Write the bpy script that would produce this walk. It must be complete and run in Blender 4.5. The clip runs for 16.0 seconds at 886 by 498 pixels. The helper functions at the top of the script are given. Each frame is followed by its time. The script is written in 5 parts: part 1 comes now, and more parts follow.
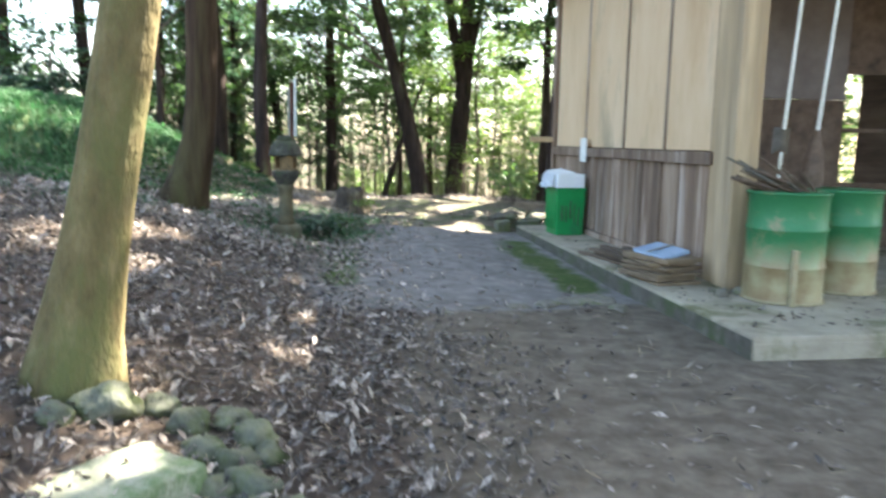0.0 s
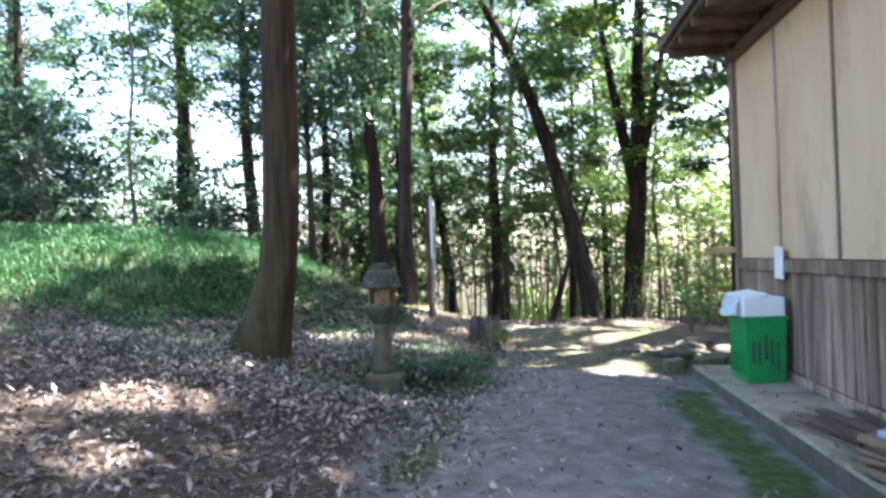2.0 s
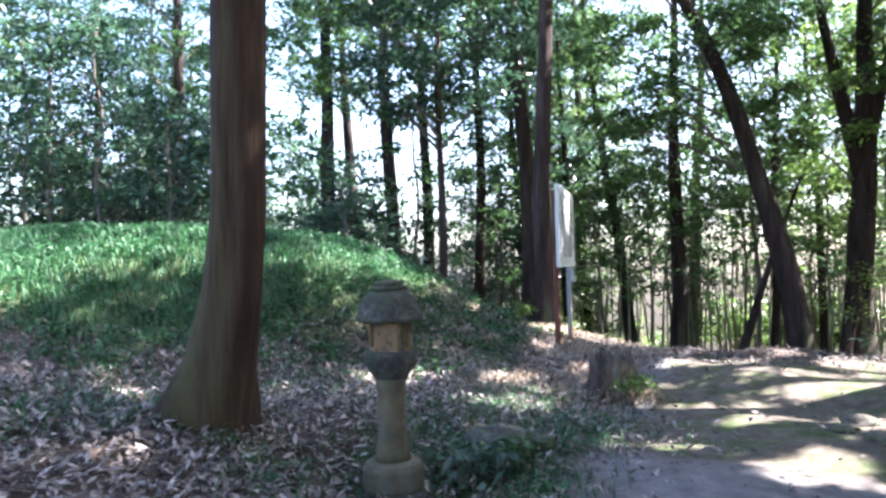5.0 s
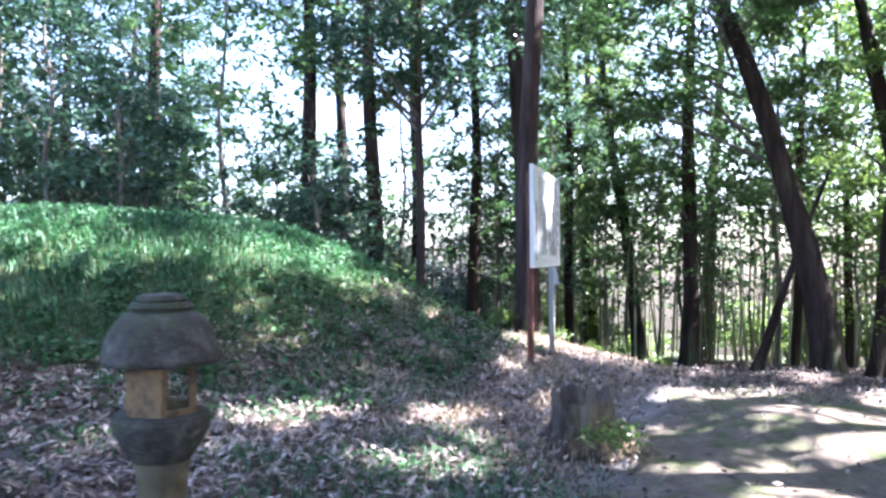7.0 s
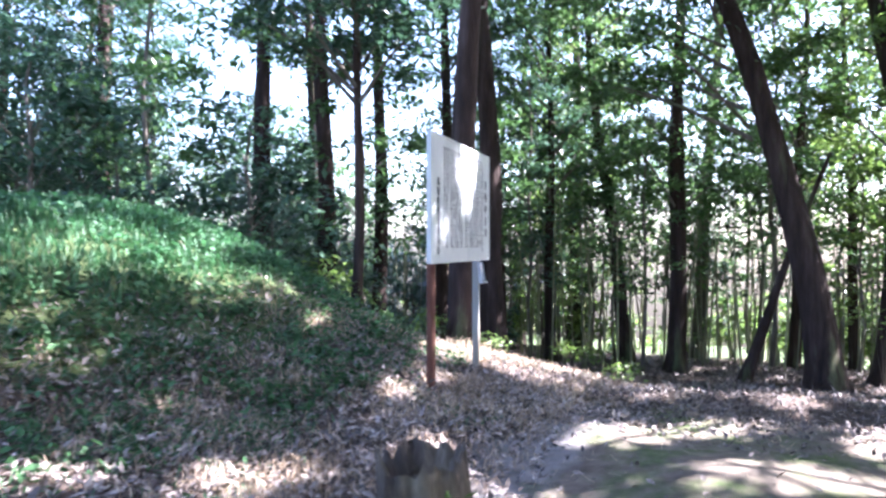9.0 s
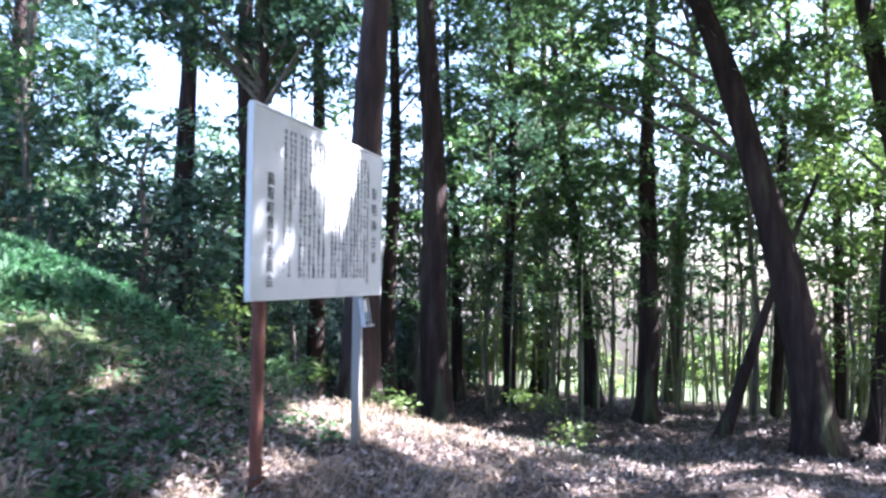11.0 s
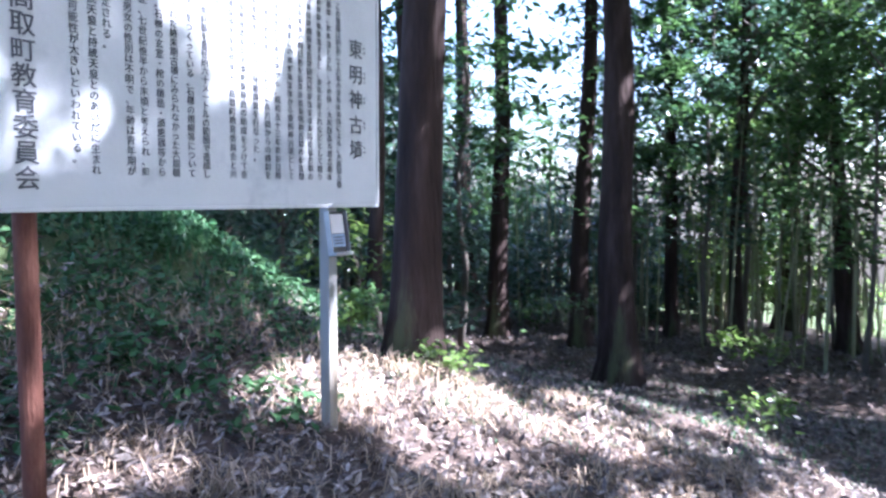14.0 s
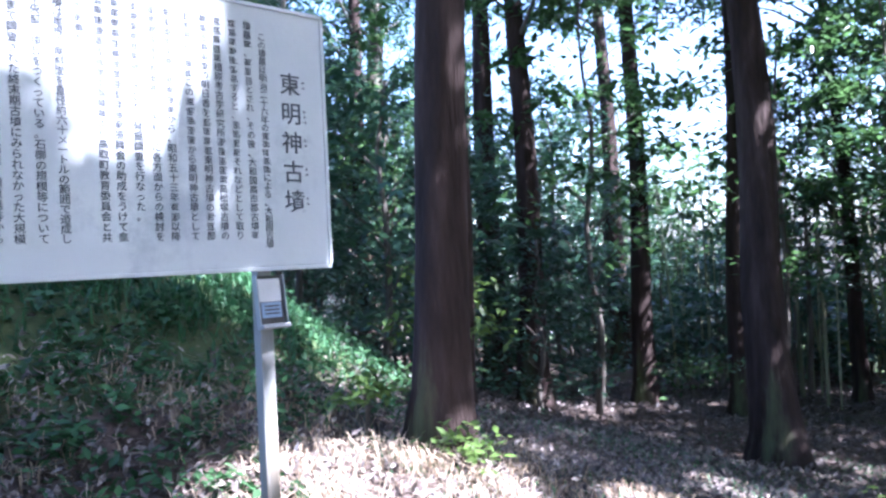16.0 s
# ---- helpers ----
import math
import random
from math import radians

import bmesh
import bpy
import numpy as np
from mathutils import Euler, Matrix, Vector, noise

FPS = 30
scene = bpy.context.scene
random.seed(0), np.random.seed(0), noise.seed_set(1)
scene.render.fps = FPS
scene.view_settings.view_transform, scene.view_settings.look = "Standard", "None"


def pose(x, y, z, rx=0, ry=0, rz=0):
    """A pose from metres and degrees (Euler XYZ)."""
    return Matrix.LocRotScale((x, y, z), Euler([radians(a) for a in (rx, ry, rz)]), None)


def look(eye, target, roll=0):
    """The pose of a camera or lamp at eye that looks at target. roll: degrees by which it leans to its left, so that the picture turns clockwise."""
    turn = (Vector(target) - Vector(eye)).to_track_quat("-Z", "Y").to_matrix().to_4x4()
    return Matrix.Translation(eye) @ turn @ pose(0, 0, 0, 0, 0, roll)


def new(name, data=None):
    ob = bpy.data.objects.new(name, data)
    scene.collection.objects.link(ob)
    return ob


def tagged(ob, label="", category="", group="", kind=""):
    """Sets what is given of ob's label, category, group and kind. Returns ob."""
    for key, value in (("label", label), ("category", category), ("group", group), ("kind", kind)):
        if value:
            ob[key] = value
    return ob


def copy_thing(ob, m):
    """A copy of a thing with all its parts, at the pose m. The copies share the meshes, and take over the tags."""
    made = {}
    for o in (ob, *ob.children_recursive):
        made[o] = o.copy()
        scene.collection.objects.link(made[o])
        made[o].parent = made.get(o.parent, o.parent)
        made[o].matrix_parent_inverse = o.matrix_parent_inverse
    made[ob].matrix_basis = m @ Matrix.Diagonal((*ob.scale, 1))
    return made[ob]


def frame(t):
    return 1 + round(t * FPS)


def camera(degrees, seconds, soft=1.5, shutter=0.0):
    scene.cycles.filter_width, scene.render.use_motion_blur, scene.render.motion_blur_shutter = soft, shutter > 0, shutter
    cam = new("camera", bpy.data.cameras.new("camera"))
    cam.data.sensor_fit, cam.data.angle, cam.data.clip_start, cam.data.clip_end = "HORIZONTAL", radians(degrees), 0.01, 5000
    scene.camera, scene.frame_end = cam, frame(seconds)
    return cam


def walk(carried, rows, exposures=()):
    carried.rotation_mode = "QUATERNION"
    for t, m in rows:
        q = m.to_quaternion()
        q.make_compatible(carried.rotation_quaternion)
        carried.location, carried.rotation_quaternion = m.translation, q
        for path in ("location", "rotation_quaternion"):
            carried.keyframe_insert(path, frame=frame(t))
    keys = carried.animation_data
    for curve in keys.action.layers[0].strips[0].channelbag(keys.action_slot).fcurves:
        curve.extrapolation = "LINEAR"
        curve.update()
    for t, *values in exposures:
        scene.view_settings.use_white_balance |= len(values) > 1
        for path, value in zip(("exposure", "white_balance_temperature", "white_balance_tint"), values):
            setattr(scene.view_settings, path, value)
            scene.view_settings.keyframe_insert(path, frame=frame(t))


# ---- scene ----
cam = camera(62.0, 16.0, soft=2.6, shutter=0.4)
PATH = [
    (0, (0.17, 0.736, 1.708), (0.368, 2.705, 1.418), 1.0),
    (0.5, (0.441, 1.206, 1.754), (0.442, 3.193, 1.524), -3.1),
    (1, (0.606, 1.776, 1.721), (0.601, 3.767, 1.535), -3.4),
    (1.5, (0.842, 2.34, 1.782), (0.707, 4.334, 1.706), -4.5),
    (2, (0.922, 2.971, 1.786), (0.615, 4.947, 1.808), -1.9),
    (2.5, (1.088, 3.532, 1.804), (0.666, 5.485, 1.884), -2.1),
    (3, (1.211, 4.106, 1.829), (0.673, 6.027, 1.959), 1.0),
    (3.5, (1.267, 4.59, 1.858), (0.788, 6.53, 1.945), -0.8),
    (4, (1.417, 5.132, 1.848), (0.803, 7.034, 1.912), -1.5),
    (6.5, (1.199, 7.975, 1.845), (0.33, 9.776, 1.873), -1.4),
    (7, (1.244, 8.441, 1.877), (0.394, 10.252, 1.898), -0.3),
    (7.5, (1.377, 8.9, 1.87), (0.37, 10.628, 1.922), 0.2),
    (8, (1.39, 9.4, 1.87), (0.316, 11.087, 1.821), 0.4),
    (8.5, (1.495, 10.05, 1.9), (0.517, 11.795, 1.921), 0.1),
    (9, (1.535, 10.603, 1.905), (0.666, 12.404, 1.897), 0.0),
    (11.5, (1.384, 13.493, 1.896), (0.58, 15.323, 1.986), 0.5),
    (12, (1.462, 14.012, 1.894), (0.68, 15.853, 1.894), -0.3),
    (12.5, (1.472, 14.443, 1.886), (0.54, 16.211, 1.805), -1.3),
    (13, (1.314, 14.911, 1.904), (0.372, 16.672, 1.801), -1.1),
    (13.5, (1.283, 15.247, 1.824), (0.152, 16.894, 1.748), -1.8),
    (14, (1.45, 15.669, 1.811), (0.071, 17.11, 1.667), 0.2),
    (14.5, (1.376, 15.97, 1.793), (-0.078, 17.341, 1.721), -0.0),
    (15, (1.326, 16.323, 1.806), (-0.09, 17.725, 1.638), 0.5),
    (15.5, (1.518, 16.742, 1.852), (-0.077, 17.947, 1.796), -0.3),
    (16, (1.52, 16.974, 1.762), (-0.167, 18.048, 1.79), -2.7),
]
EXPOSURES = [(0, 3.77, 6750, 8), (1.5, 3.67, 6400, 10), (2.5, 3.34, 6060, 18), (4.2, 3.34, 5910, 19), (6.5, 3.74, 5610, 24), (9, 3.71, 5560, 26), (12.5, 3.44, 5320, 26), (16, 3.44, 5070, 26)]
walk(cam, [(t, look(eye, target, roll)) for t, eye, target, roll in PATH], EXPOSURES)

# ---- world and sun ----
SUN_AZ, SUN_EL = radians(38), radians(50)  # azimuth from +x towards +y
world = bpy.data.worlds.new("sky")
scene.world = world
world.use_nodes = True
sky = world.node_tree.nodes.new("ShaderNodeTexSky")
sky.sky_type, sky.sun_disc = "NISHITA", False
sky.sun_elevation, sky.sun_rotation = SUN_EL, radians(90) - SUN_AZ
sky.dust_density = 2.5
world.node_tree.nodes["Background"].inputs["Strength"].default_value = 0.088
world.node_tree.links.new(sky.outputs[0], world.node_tree.nodes["Background"].inputs[0])
SUN_DIR = Vector((math.cos(SUN_AZ) * math.cos(SUN_EL), math.sin(SUN_AZ) * math.cos(SUN_EL), math.sin(SUN_EL)))
sun = new("sun", bpy.data.lights.new("sun", "SUN"))
sun.data.energy, sun.data.angle, sun.data.color = 5.0, radians(0.53), (1.0, 0.95, 0.86)
sun.matrix_world = look(SUN_DIR * 80, (0, 0, 0))


# ---- materials ----
def mat(name, colors, scale=6.0, rough=0.8, metal=0.0, bump=0.3, bump_scale=40.0, stretch=(1, 1, 1), wear=None, wear_scale=2.0,
        wear_amount=0.5, random=0.0, island=0.0, translucent=0.0, coords="Object", spec=0.5):
    """A surface with two scales of noise between the given colours, wear, fine relief and, for pieces, variation between them."""
    m = bpy.data.materials.new(name)
    m.use_nodes = True
    nt = m.node_tree
    n, ln = nt.nodes, nt.links
    bsdf = n["Principled BSDF"]
    tc = n.new("ShaderNodeTexCoord")
    mp = n.new("ShaderNodeMapping")
    mp.inputs["Scale"].default_value = stretch
    ln.new(tc.outputs[coords], mp.inputs[0])
    noise_a = n.new("ShaderNodeTexNoise")
    noise_a.inputs["Scale"].default_value = scale
    noise_a.inputs["Detail"].default_value = 6
    noise_a.inputs["Roughness"].default_value = 0.65
    ln.new(mp.outputs[0], noise_a.inputs["Vector"])
    ramp = n.new("ShaderNodeValToRGB")
    el = ramp.color_ramp.elements
    while len(el) < len(colors):
        el.new(0.5)
    for i, c in enumerate(colors):
        el[i].position = 0.28 + 0.44 * i / max(1, len(colors) - 1)
        el[i].color = (*c, 1)
    ln.new(noise_a.outputs["Fac"], ramp.inputs[0])
    colour = ramp.outputs[0]
    if wear:
        noise_b = n.new("ShaderNodeTexNoise")
        noise_b.inputs["Scale"].default_value = wear_scale
        noise_b.inputs["Detail"].default_value = 8
        noise_b.inputs["Roughness"].default_value = 0.7
        ln.new(mp.outputs[0], noise_b.inputs["Vector"])
        mr = n.new("ShaderNodeMapRange")
        mr.inputs["From Min"].default_value = 0.62 - 0.3 * wear_amount
        mr.inputs["From Max"].default_value = 0.72 - 0.2 * wear_amount
        ln.new(noise_b.outputs["Fac"], mr.inputs["Value"])
        mix = n.new("ShaderNodeMixRGB")
        ln.new(mr.outputs[0], mix.inputs[0])
        ln.new(colour, mix.inputs[1])
        mix.inputs[2].default_value = (*wear, 1)
        colour = mix.outputs[0]
    if random or island:
        src_node = n.new("ShaderNodeObjectInfo" if random else "ShaderNodeNewGeometry")
        value = src_node.outputs["Random" if random else "Random Per Island"]
        amount = random or island
        mr2 = n.new("ShaderNodeMapRange")
        mr2.inputs["To Min"].default_value = 1 - amount
        mr2.inputs["To Max"].default_value = 1 + amount
        ln.new(value, mr2.inputs["Value"])
        hsv = n.new("ShaderNodeHueSaturation")
        ln.new(mr2.outputs[0], hsv.inputs["Value"])
        ln.new(colour, hsv.inputs["Color"])
        colour = hsv.outputs[0]
    ln.new(colour, bsdf.inputs["Base Color"])
    bsdf.inputs["Roughness"].default_value = rough
    bsdf.inputs["Metallic"].default_value = metal
    bsdf.inputs["Specular IOR Level"].default_value = spec
    if bump:
        noise_c = n.new("ShaderNodeTexNoise")
        noise_c.inputs["Scale"].default_value = bump_scale
        noise_c.inputs["Detail"].default_value = 5
        ln.new(mp.outputs[0], noise_c.inputs["Vector"])
        bp = n.new("ShaderNodeBump")
        bp.inputs["Strength"].default_value = bump
        bp.inputs["Distance"].default_value = 0.02
        ln.new(noise_c.outputs["Fac"], bp.inputs["Height"])
        ln.new(bp.outputs[0], bsdf.inputs["Normal"])
    if translucent:
        tr = n.new("ShaderNodeBsdfTranslucent")
        ln.new(colour, tr.inputs["Color"])
        ms = n.new("ShaderNodeMixShader")
        ms.inputs[0].default_value = translucent
        ln.new(bsdf.outputs[0], ms.inputs[1])
        ln.new(tr.outputs[0], ms.inputs[2])
        ln.new(ms.outputs[0], n["Material Output"].inputs["Surface"])
    return m


def ground_material():
    """Leaf mould, trodden earth and moss, laid by the sheet's own masks with noise at their borders."""
    m = bpy.data.materials.new("forest_ground")
    m.use_nodes = True
    nt = m.node_tree
    n, ln = nt.nodes, nt.links
    bsdf = n["Principled BSDF"]
    tc = n.new("ShaderNodeTexCoord")

    def noise_node(scale, detail=8, rough=0.65):
        a = n.new("ShaderNodeTexNoise")
        a.inputs["Scale"].default_value, a.inputs["Detail"].default_value, a.inputs["Roughness"].default_value = scale, detail, rough
        ln.new(tc.outputs["Object"], a.inputs["Vector"])
        return a.outputs["Fac"]

    def ramp_node(fac, stops):
        r = n.new("ShaderNodeValToRGB")
        while len(r.color_ramp.elements) < len(stops):
            r.color_ramp.elements.new(0.5)
        for e, (p, c) in zip(r.color_ramp.elements, stops):
            e.position, e.color = p, (*c, 1)
        ln.new(fac, r.inputs[0])
        return r.outputs[0]

    def mask(name, scale):
        a = n.new("ShaderNodeAttribute")
        a.attribute_name = name
        add = n.new("ShaderNodeMath")
        ln.new(a.outputs["Fac"], add.inputs[0])
        sub = n.new("ShaderNodeMath")
        sub.operation = "MULTIPLY_ADD"
        ln.new(noise_node(scale), sub.inputs[0])
        sub.inputs[1].default_value, sub.inputs[2].default_value = 1.0, -0.5
        ln.new(sub.outputs[0], add.inputs[1])
        mr = n.new("ShaderNodeMapRange")
        mr.inputs["From Min"].default_value, mr.inputs["From Max"].default_value = 0.4, 0.6
        ln.new(add.outputs[0], mr.inputs["Value"])
        return mr.outputs[0]

    def blend(fac, a, b):
        x = n.new("ShaderNodeMixRGB")
        ln.new(fac, x.inputs[0]), ln.new(a, x.inputs[1]), ln.new(b, x.inputs[2])
        return x.outputs[0]

    mould = ramp_node(noise_node(9), [(0.3, (0.035, 0.025, 0.019)), (0.5, (0.075, 0.055, 0.043)), (0.72, (0.15, 0.11, 0.088))])
    earth = ramp_node(noise_node(5), [(0.3, (0.115, 0.103, 0.095)), (0.52, (0.185, 0.169, 0.158)), (0.75, (0.29, 0.267, 0.248))])
    moss = ramp_node(noise_node(12), [(0.3, (0.03, 0.052, 0.014)), (0.5, (0.058, 0.09, 0.024)), (0.75, (0.12, 0.125, 0.06))])
    turf = ramp_node(noise_node(7), [(0.3, (0.03, 0.05, 0.018)), (0.7, (0.08, 0.1, 0.035))])
    c = blend(mask("path", 1.6), mould, earth)
    c = blend(mask("damp", 1.1), c, ramp_node(noise_node(6), [(0.3, (0.07, 0.056, 0.042)), (0.52, (0.13, 0.105, 0.08)), (0.78, (0.21, 0.175, 0.135))]))
    c = blend(mask("moss", 2.2), c, moss)
    c = blend(mask("turf", 1.8), c, turf)
    ln.new(c, bsdf.inputs["Base Color"])
    bsdf.inputs["Roughness"].default_value = 0.95
    bsdf.inputs["Specular IOR Level"].default_value = 0.2
    bp = n.new("ShaderNodeBump")
    bp.inputs["Strength"].default_value, bp.inputs["Distance"].default_value = 0.7, 0.03
    ln.new(noise_node(26, 8, 0.75), bp.inputs["Height"])
    ln.new(bp.outputs[0], bsdf.inputs["Normal"])
    return m


M_GROUND = ground_material()
M_BARK = mat("brown_bark", [(0.013, 0.009, 0.0075), (0.037, 0.0245, 0.02), (0.078, 0.053, 0.045)], 5, 0.95, 0, 1.0, 22, (1, 1, 0.16), (0.09, 0.11, 0.05), 1.3, 0.25, spec=0.2)
M_BARK_OCHRE = mat("ochre_brown_bark", [(0.014, 0.0088, 0.0058), (0.045, 0.027, 0.017), (0.09, 0.057, 0.036)], 9, 0.95, 0, 1.0, 34, (1, 1, 0.1), (0.06, 0.055, 0.022), 1.1, 0.35, spec=0.2)
M_BARK_MOSS = mat("mossy_bark", [(0.06, 0.046, 0.02), (0.125, 0.096, 0.042), (0.21, 0.165, 0.085)], 7, 0.9, 0, 1.0, 34, (1, 1, 0.45), (0.1, 0.1, 0.036), 2.2, 0.5, spec=0.2)
M_BARK_GREY = mat("grey_bark", [(0.05, 0.045, 0.035), (0.12, 0.105, 0.085), (0.2, 0.18, 0.15)], 5, 0.95, 0, 0.8, 22, (1, 1, 0.25), (0.1, 0.12, 0.06), 1.3, 0.35, spec=0.2)
M_STEM = mat("pale_green_stem", [(0.1, 0.11, 0.05), (0.2, 0.21, 0.11), (0.3, 0.3, 0.18)], 4, 0.7, 0, 0.2, 30, (1, 1, 0.2), island=0.4)
M_LEAF = mat("green_leaf", [(0.045, 0.1, 0.03), (0.085, 0.16, 0.05)], 1.2, 0.36, 0, 0, island=0.45, translucent=0.5)
M_LEAF_BRIGHT = mat("light_green_leaf", [(0.09, 0.16, 0.03), (0.16, 0.24, 0.06)], 1.2, 0.4, 0, 0, island=0.45, translucent=0.55)
M_LEAF_DARK = mat("dark_green_leaf", [(0.03, 0.07, 0.04), (0.055, 0.11, 0.06)], 1.2, 0.34, 0, 0, island=0.4, translucent=0.42)
M_WEED = mat("weed_leaf", [(0.025, 0.07, 0.025), (0.06, 0.13, 0.045)], 3, 0.65, 0, 0, island=0.5, translucent=0.35, spec=0.25)
M_LITTER = mat("fallen_leaf", [(0.04, 0.031, 0.027), (0.105, 0.082, 0.069), (0.31, 0.265, 0.23)], 40, 0.65, 0, 0, island=0.8, translucent=0.15)
M_LITTER_PALE = mat("pale_fallen_leaf", [(0.08, 0.061, 0.051), (0.22, 0.178, 0.148), (0.5, 0.44, 0.385)], 40, 0.6, 0, 0, island=0.6, translucent=0.15)
M_GRASS = mat("grass_blade", [(0.025, 0.09, 0.03), (0.055, 0.15, 0.055)], 1.0, 0.6, 0, 0, island=0.45, translucent=0.35)
M_DRYGRASS = mat("dry_grass", [(0.24, 0.17, 0.105), (0.43, 0.34, 0.23)], 1.0, 0.8, 0, 0, island=0.4, translucent=0.2)
M_CONCRETE = mat("old_concrete", [(0.2, 0.165, 0.12), (0.3, 0.255, 0.19), (0.38, 0.33, 0.25)], 3, 0.9, 0, 0.4, 60, wear=(0.13, 0.12, 0.06), wear_scale=1.8, wear_amount=0.4)
M_DARK_MOSSY = mat("dark_mossy_concrete", [(0.05, 0.044, 0.034), (0.095, 0.083, 0.064), (0.16, 0.14, 0.11)], 5, 0.95, 0, 0.6, 40, wear=(0.06, 0.075, 0.03), wear_scale=3, wear_amount=0.5)
M_STONE = mat("mossy_stone", [(0.06, 0.06, 0.042), (0.115, 0.115, 0.082), (0.2, 0.19, 0.15)], 7, 0.9, 0, 0.6, 35, wear=(0.075, 0.085, 0.03), wear_scale=5, wear_amount=0.65, random=0.2)
M_EARTHY = mat("earth_stained_stone", [(0.09, 0.08, 0.06), (0.16, 0.14, 0.11), (0.25, 0.22, 0.18)], 6, 0.95, 0, 0.8, 30, wear=(0.1, 0.11, 0.05), wear_scale=5, wear_amount=0.4)
M_LANTERN = mat("weathered_lantern_stone", [(0.055, 0.044, 0.024), (0.105, 0.085, 0.046), (0.175, 0.145, 0.085)], 5, 0.95, 0, 0.5, 50, wear=(0.09, 0.09, 0.06), wear_scale=3, wear_amount=0.5)
M_LANTERN_BOX = mat("ochre_stained_stone", [(0.13, 0.08, 0.035), (0.22, 0.14, 0.065), (0.3, 0.2, 0.1)], 6, 0.95, 0, 0.6, 50, wear=(0.08, 0.06, 0.035), wear_scale=6, wear_amount=0.4)
M_LANTERN_ROOF = mat("lichen_dark_stone", [(0.02, 0.018, 0.015), (0.046, 0.042, 0.034), (0.14, 0.135, 0.11)], 11, 0.95, 0, 0.9, 40, wear=(0.05, 0.06, 0.03), wear_scale=4, wear_amount=0.5)
M_PLASTER = mat("weathered_panel", [(0.48, 0.31, 0.17), (0.6, 0.42, 0.26), (0.66, 0.5, 0.34)], 1.2, 0.85, 0, 0.15, 30, (1, 1, 0.35), (0.36, 0.28, 0.18), 1.1, 0.3, random=0.06)
M_INNER_PLASTER = mat("dark_inner_plaster", [(0.1, 0.075, 0.065), (0.16, 0.125, 0.11), (0.22, 0.18, 0.16)], 1.5, 0.9, 0, 0.2, 30)
M_TIMBER = mat("weathered_timber", [(0.065, 0.04, 0.027), (0.19, 0.122, 0.082), (0.38, 0.285, 0.21)], 4.5, 0.9, 0, 0.6, 60, (1, 1, 0.07), (0.4, 0.31, 0.25), 5, 0.36, random=0.3)
M_POST = mat("pale_timber_post", [(0.33, 0.22, 0.12), (0.45, 0.32, 0.19), (0.52, 0.39, 0.25)], 6, 0.9, 0, 0.35, 60, (1, 1, 0.06), (0.26, 0.19, 0.12), 2, 0.3)
M_DARKWOOD = mat("dark_roof_timber", [(0.05, 0.032, 0.022), (0.11, 0.07, 0.048), (0.16, 0.11, 0.075)], 6, 0.9, 0, 0.4, 50, (1, 0.15, 1))
M_DRUM_PAINT = mat("green_drum_paint", [(0.012, 0.12, 0.04), (0.028, 0.175, 0.062)], 3, 0.5, 0.1, 0.15, 30, wear=(0.22, 0.17, 0.09), wear_scale=3, wear_amount=0.25)


def drum_material():
    """Green paint that has faded to bare rusty cream towards the foot, with an uneven border."""
    m = M_DRUM_PAINT.copy()
    m.name = "faded_drum_paint"
    n, ln = m.node_tree.nodes, m.node_tree.links
    bsdf = n["Principled BSDF"]
    tc = n.new("ShaderNodeTexCoord")
    sep = n.new("ShaderNodeSeparateXYZ")
    ln.new(tc.outputs["Object"], sep.inputs[0])
    noi = n.new("ShaderNodeTexNoise")
    noi.inputs["Scale"].default_value, noi.inputs["Detail"].default_value = 5.0, 8
    ln.new(tc.outputs["Object"], noi.inputs["Vector"])
    add = n.new("ShaderNodeMath")
    add.operation = "MULTIPLY_ADD"
    ln.new(noi.outputs["Fac"], add.inputs[0])
    add.inputs[1].default_value = 0.3
    ln.new(sep.outputs["Z"], add.inputs[2])
    mr = n.new("ShaderNodeMapRange")
    mr.inputs["From Min"].default_value, mr.inputs["From Max"].default_value = 0.42, 0.66
    ln.new(add.outputs[0], mr.inputs["Value"])
    faded = n.new("ShaderNodeValToRGB")
    for e, (p, c) in zip(faded.color_ramp.elements, ((0.35, (0.2, 0.13, 0.06)), (0.65, (0.34, 0.3, 0.17)))):
        e.position, e.color = p, (*c, 1)
    ln.new(noi.outputs["Fac"], faded.inputs[0])
    mix = n.new("ShaderNodeMixRGB")
    ln.new(mr.outputs[0], mix.inputs[0])
    ln.new(faded.outputs[0], mix.inputs[1])
    ln.new(bsdf.inputs["Base Color"].links[0].from_socket, mix.inputs[2])
    ln.new(mix.outputs[0], bsdf.inputs["Base Color"])
    return m


M_RUST = mat("rusty_faded_steel", [(0.2, 0.16, 0.09), (0.32, 0.27, 0.16), (0.26, 0.13, 0.06)], 5, 0.8, 0.1, 0.3, 50)
M_DRUM = drum_material()
M_GREENBOX = mat("green_plastic", [(0.0, 0.19, 0.045), (0.005, 0.25, 0.07)], 4, 0.4, 0, 0.08, 30, wear=(0.02, 0.12, 0.05), wear_scale=3, wear_amount=0.3)
M_FOAM = mat("white_foam", [(0.72, 0.73, 0.74), (0.82, 0.82, 0.82)], 5, 0.7, 0, 0.15, 120)
M_BAG = mat("milky_plastic_film", [(0.66, 0.7, 0.74), (0.8, 0.82, 0.84)], 9, 0.35, 0, 0.3, 40, translucent=0.35)
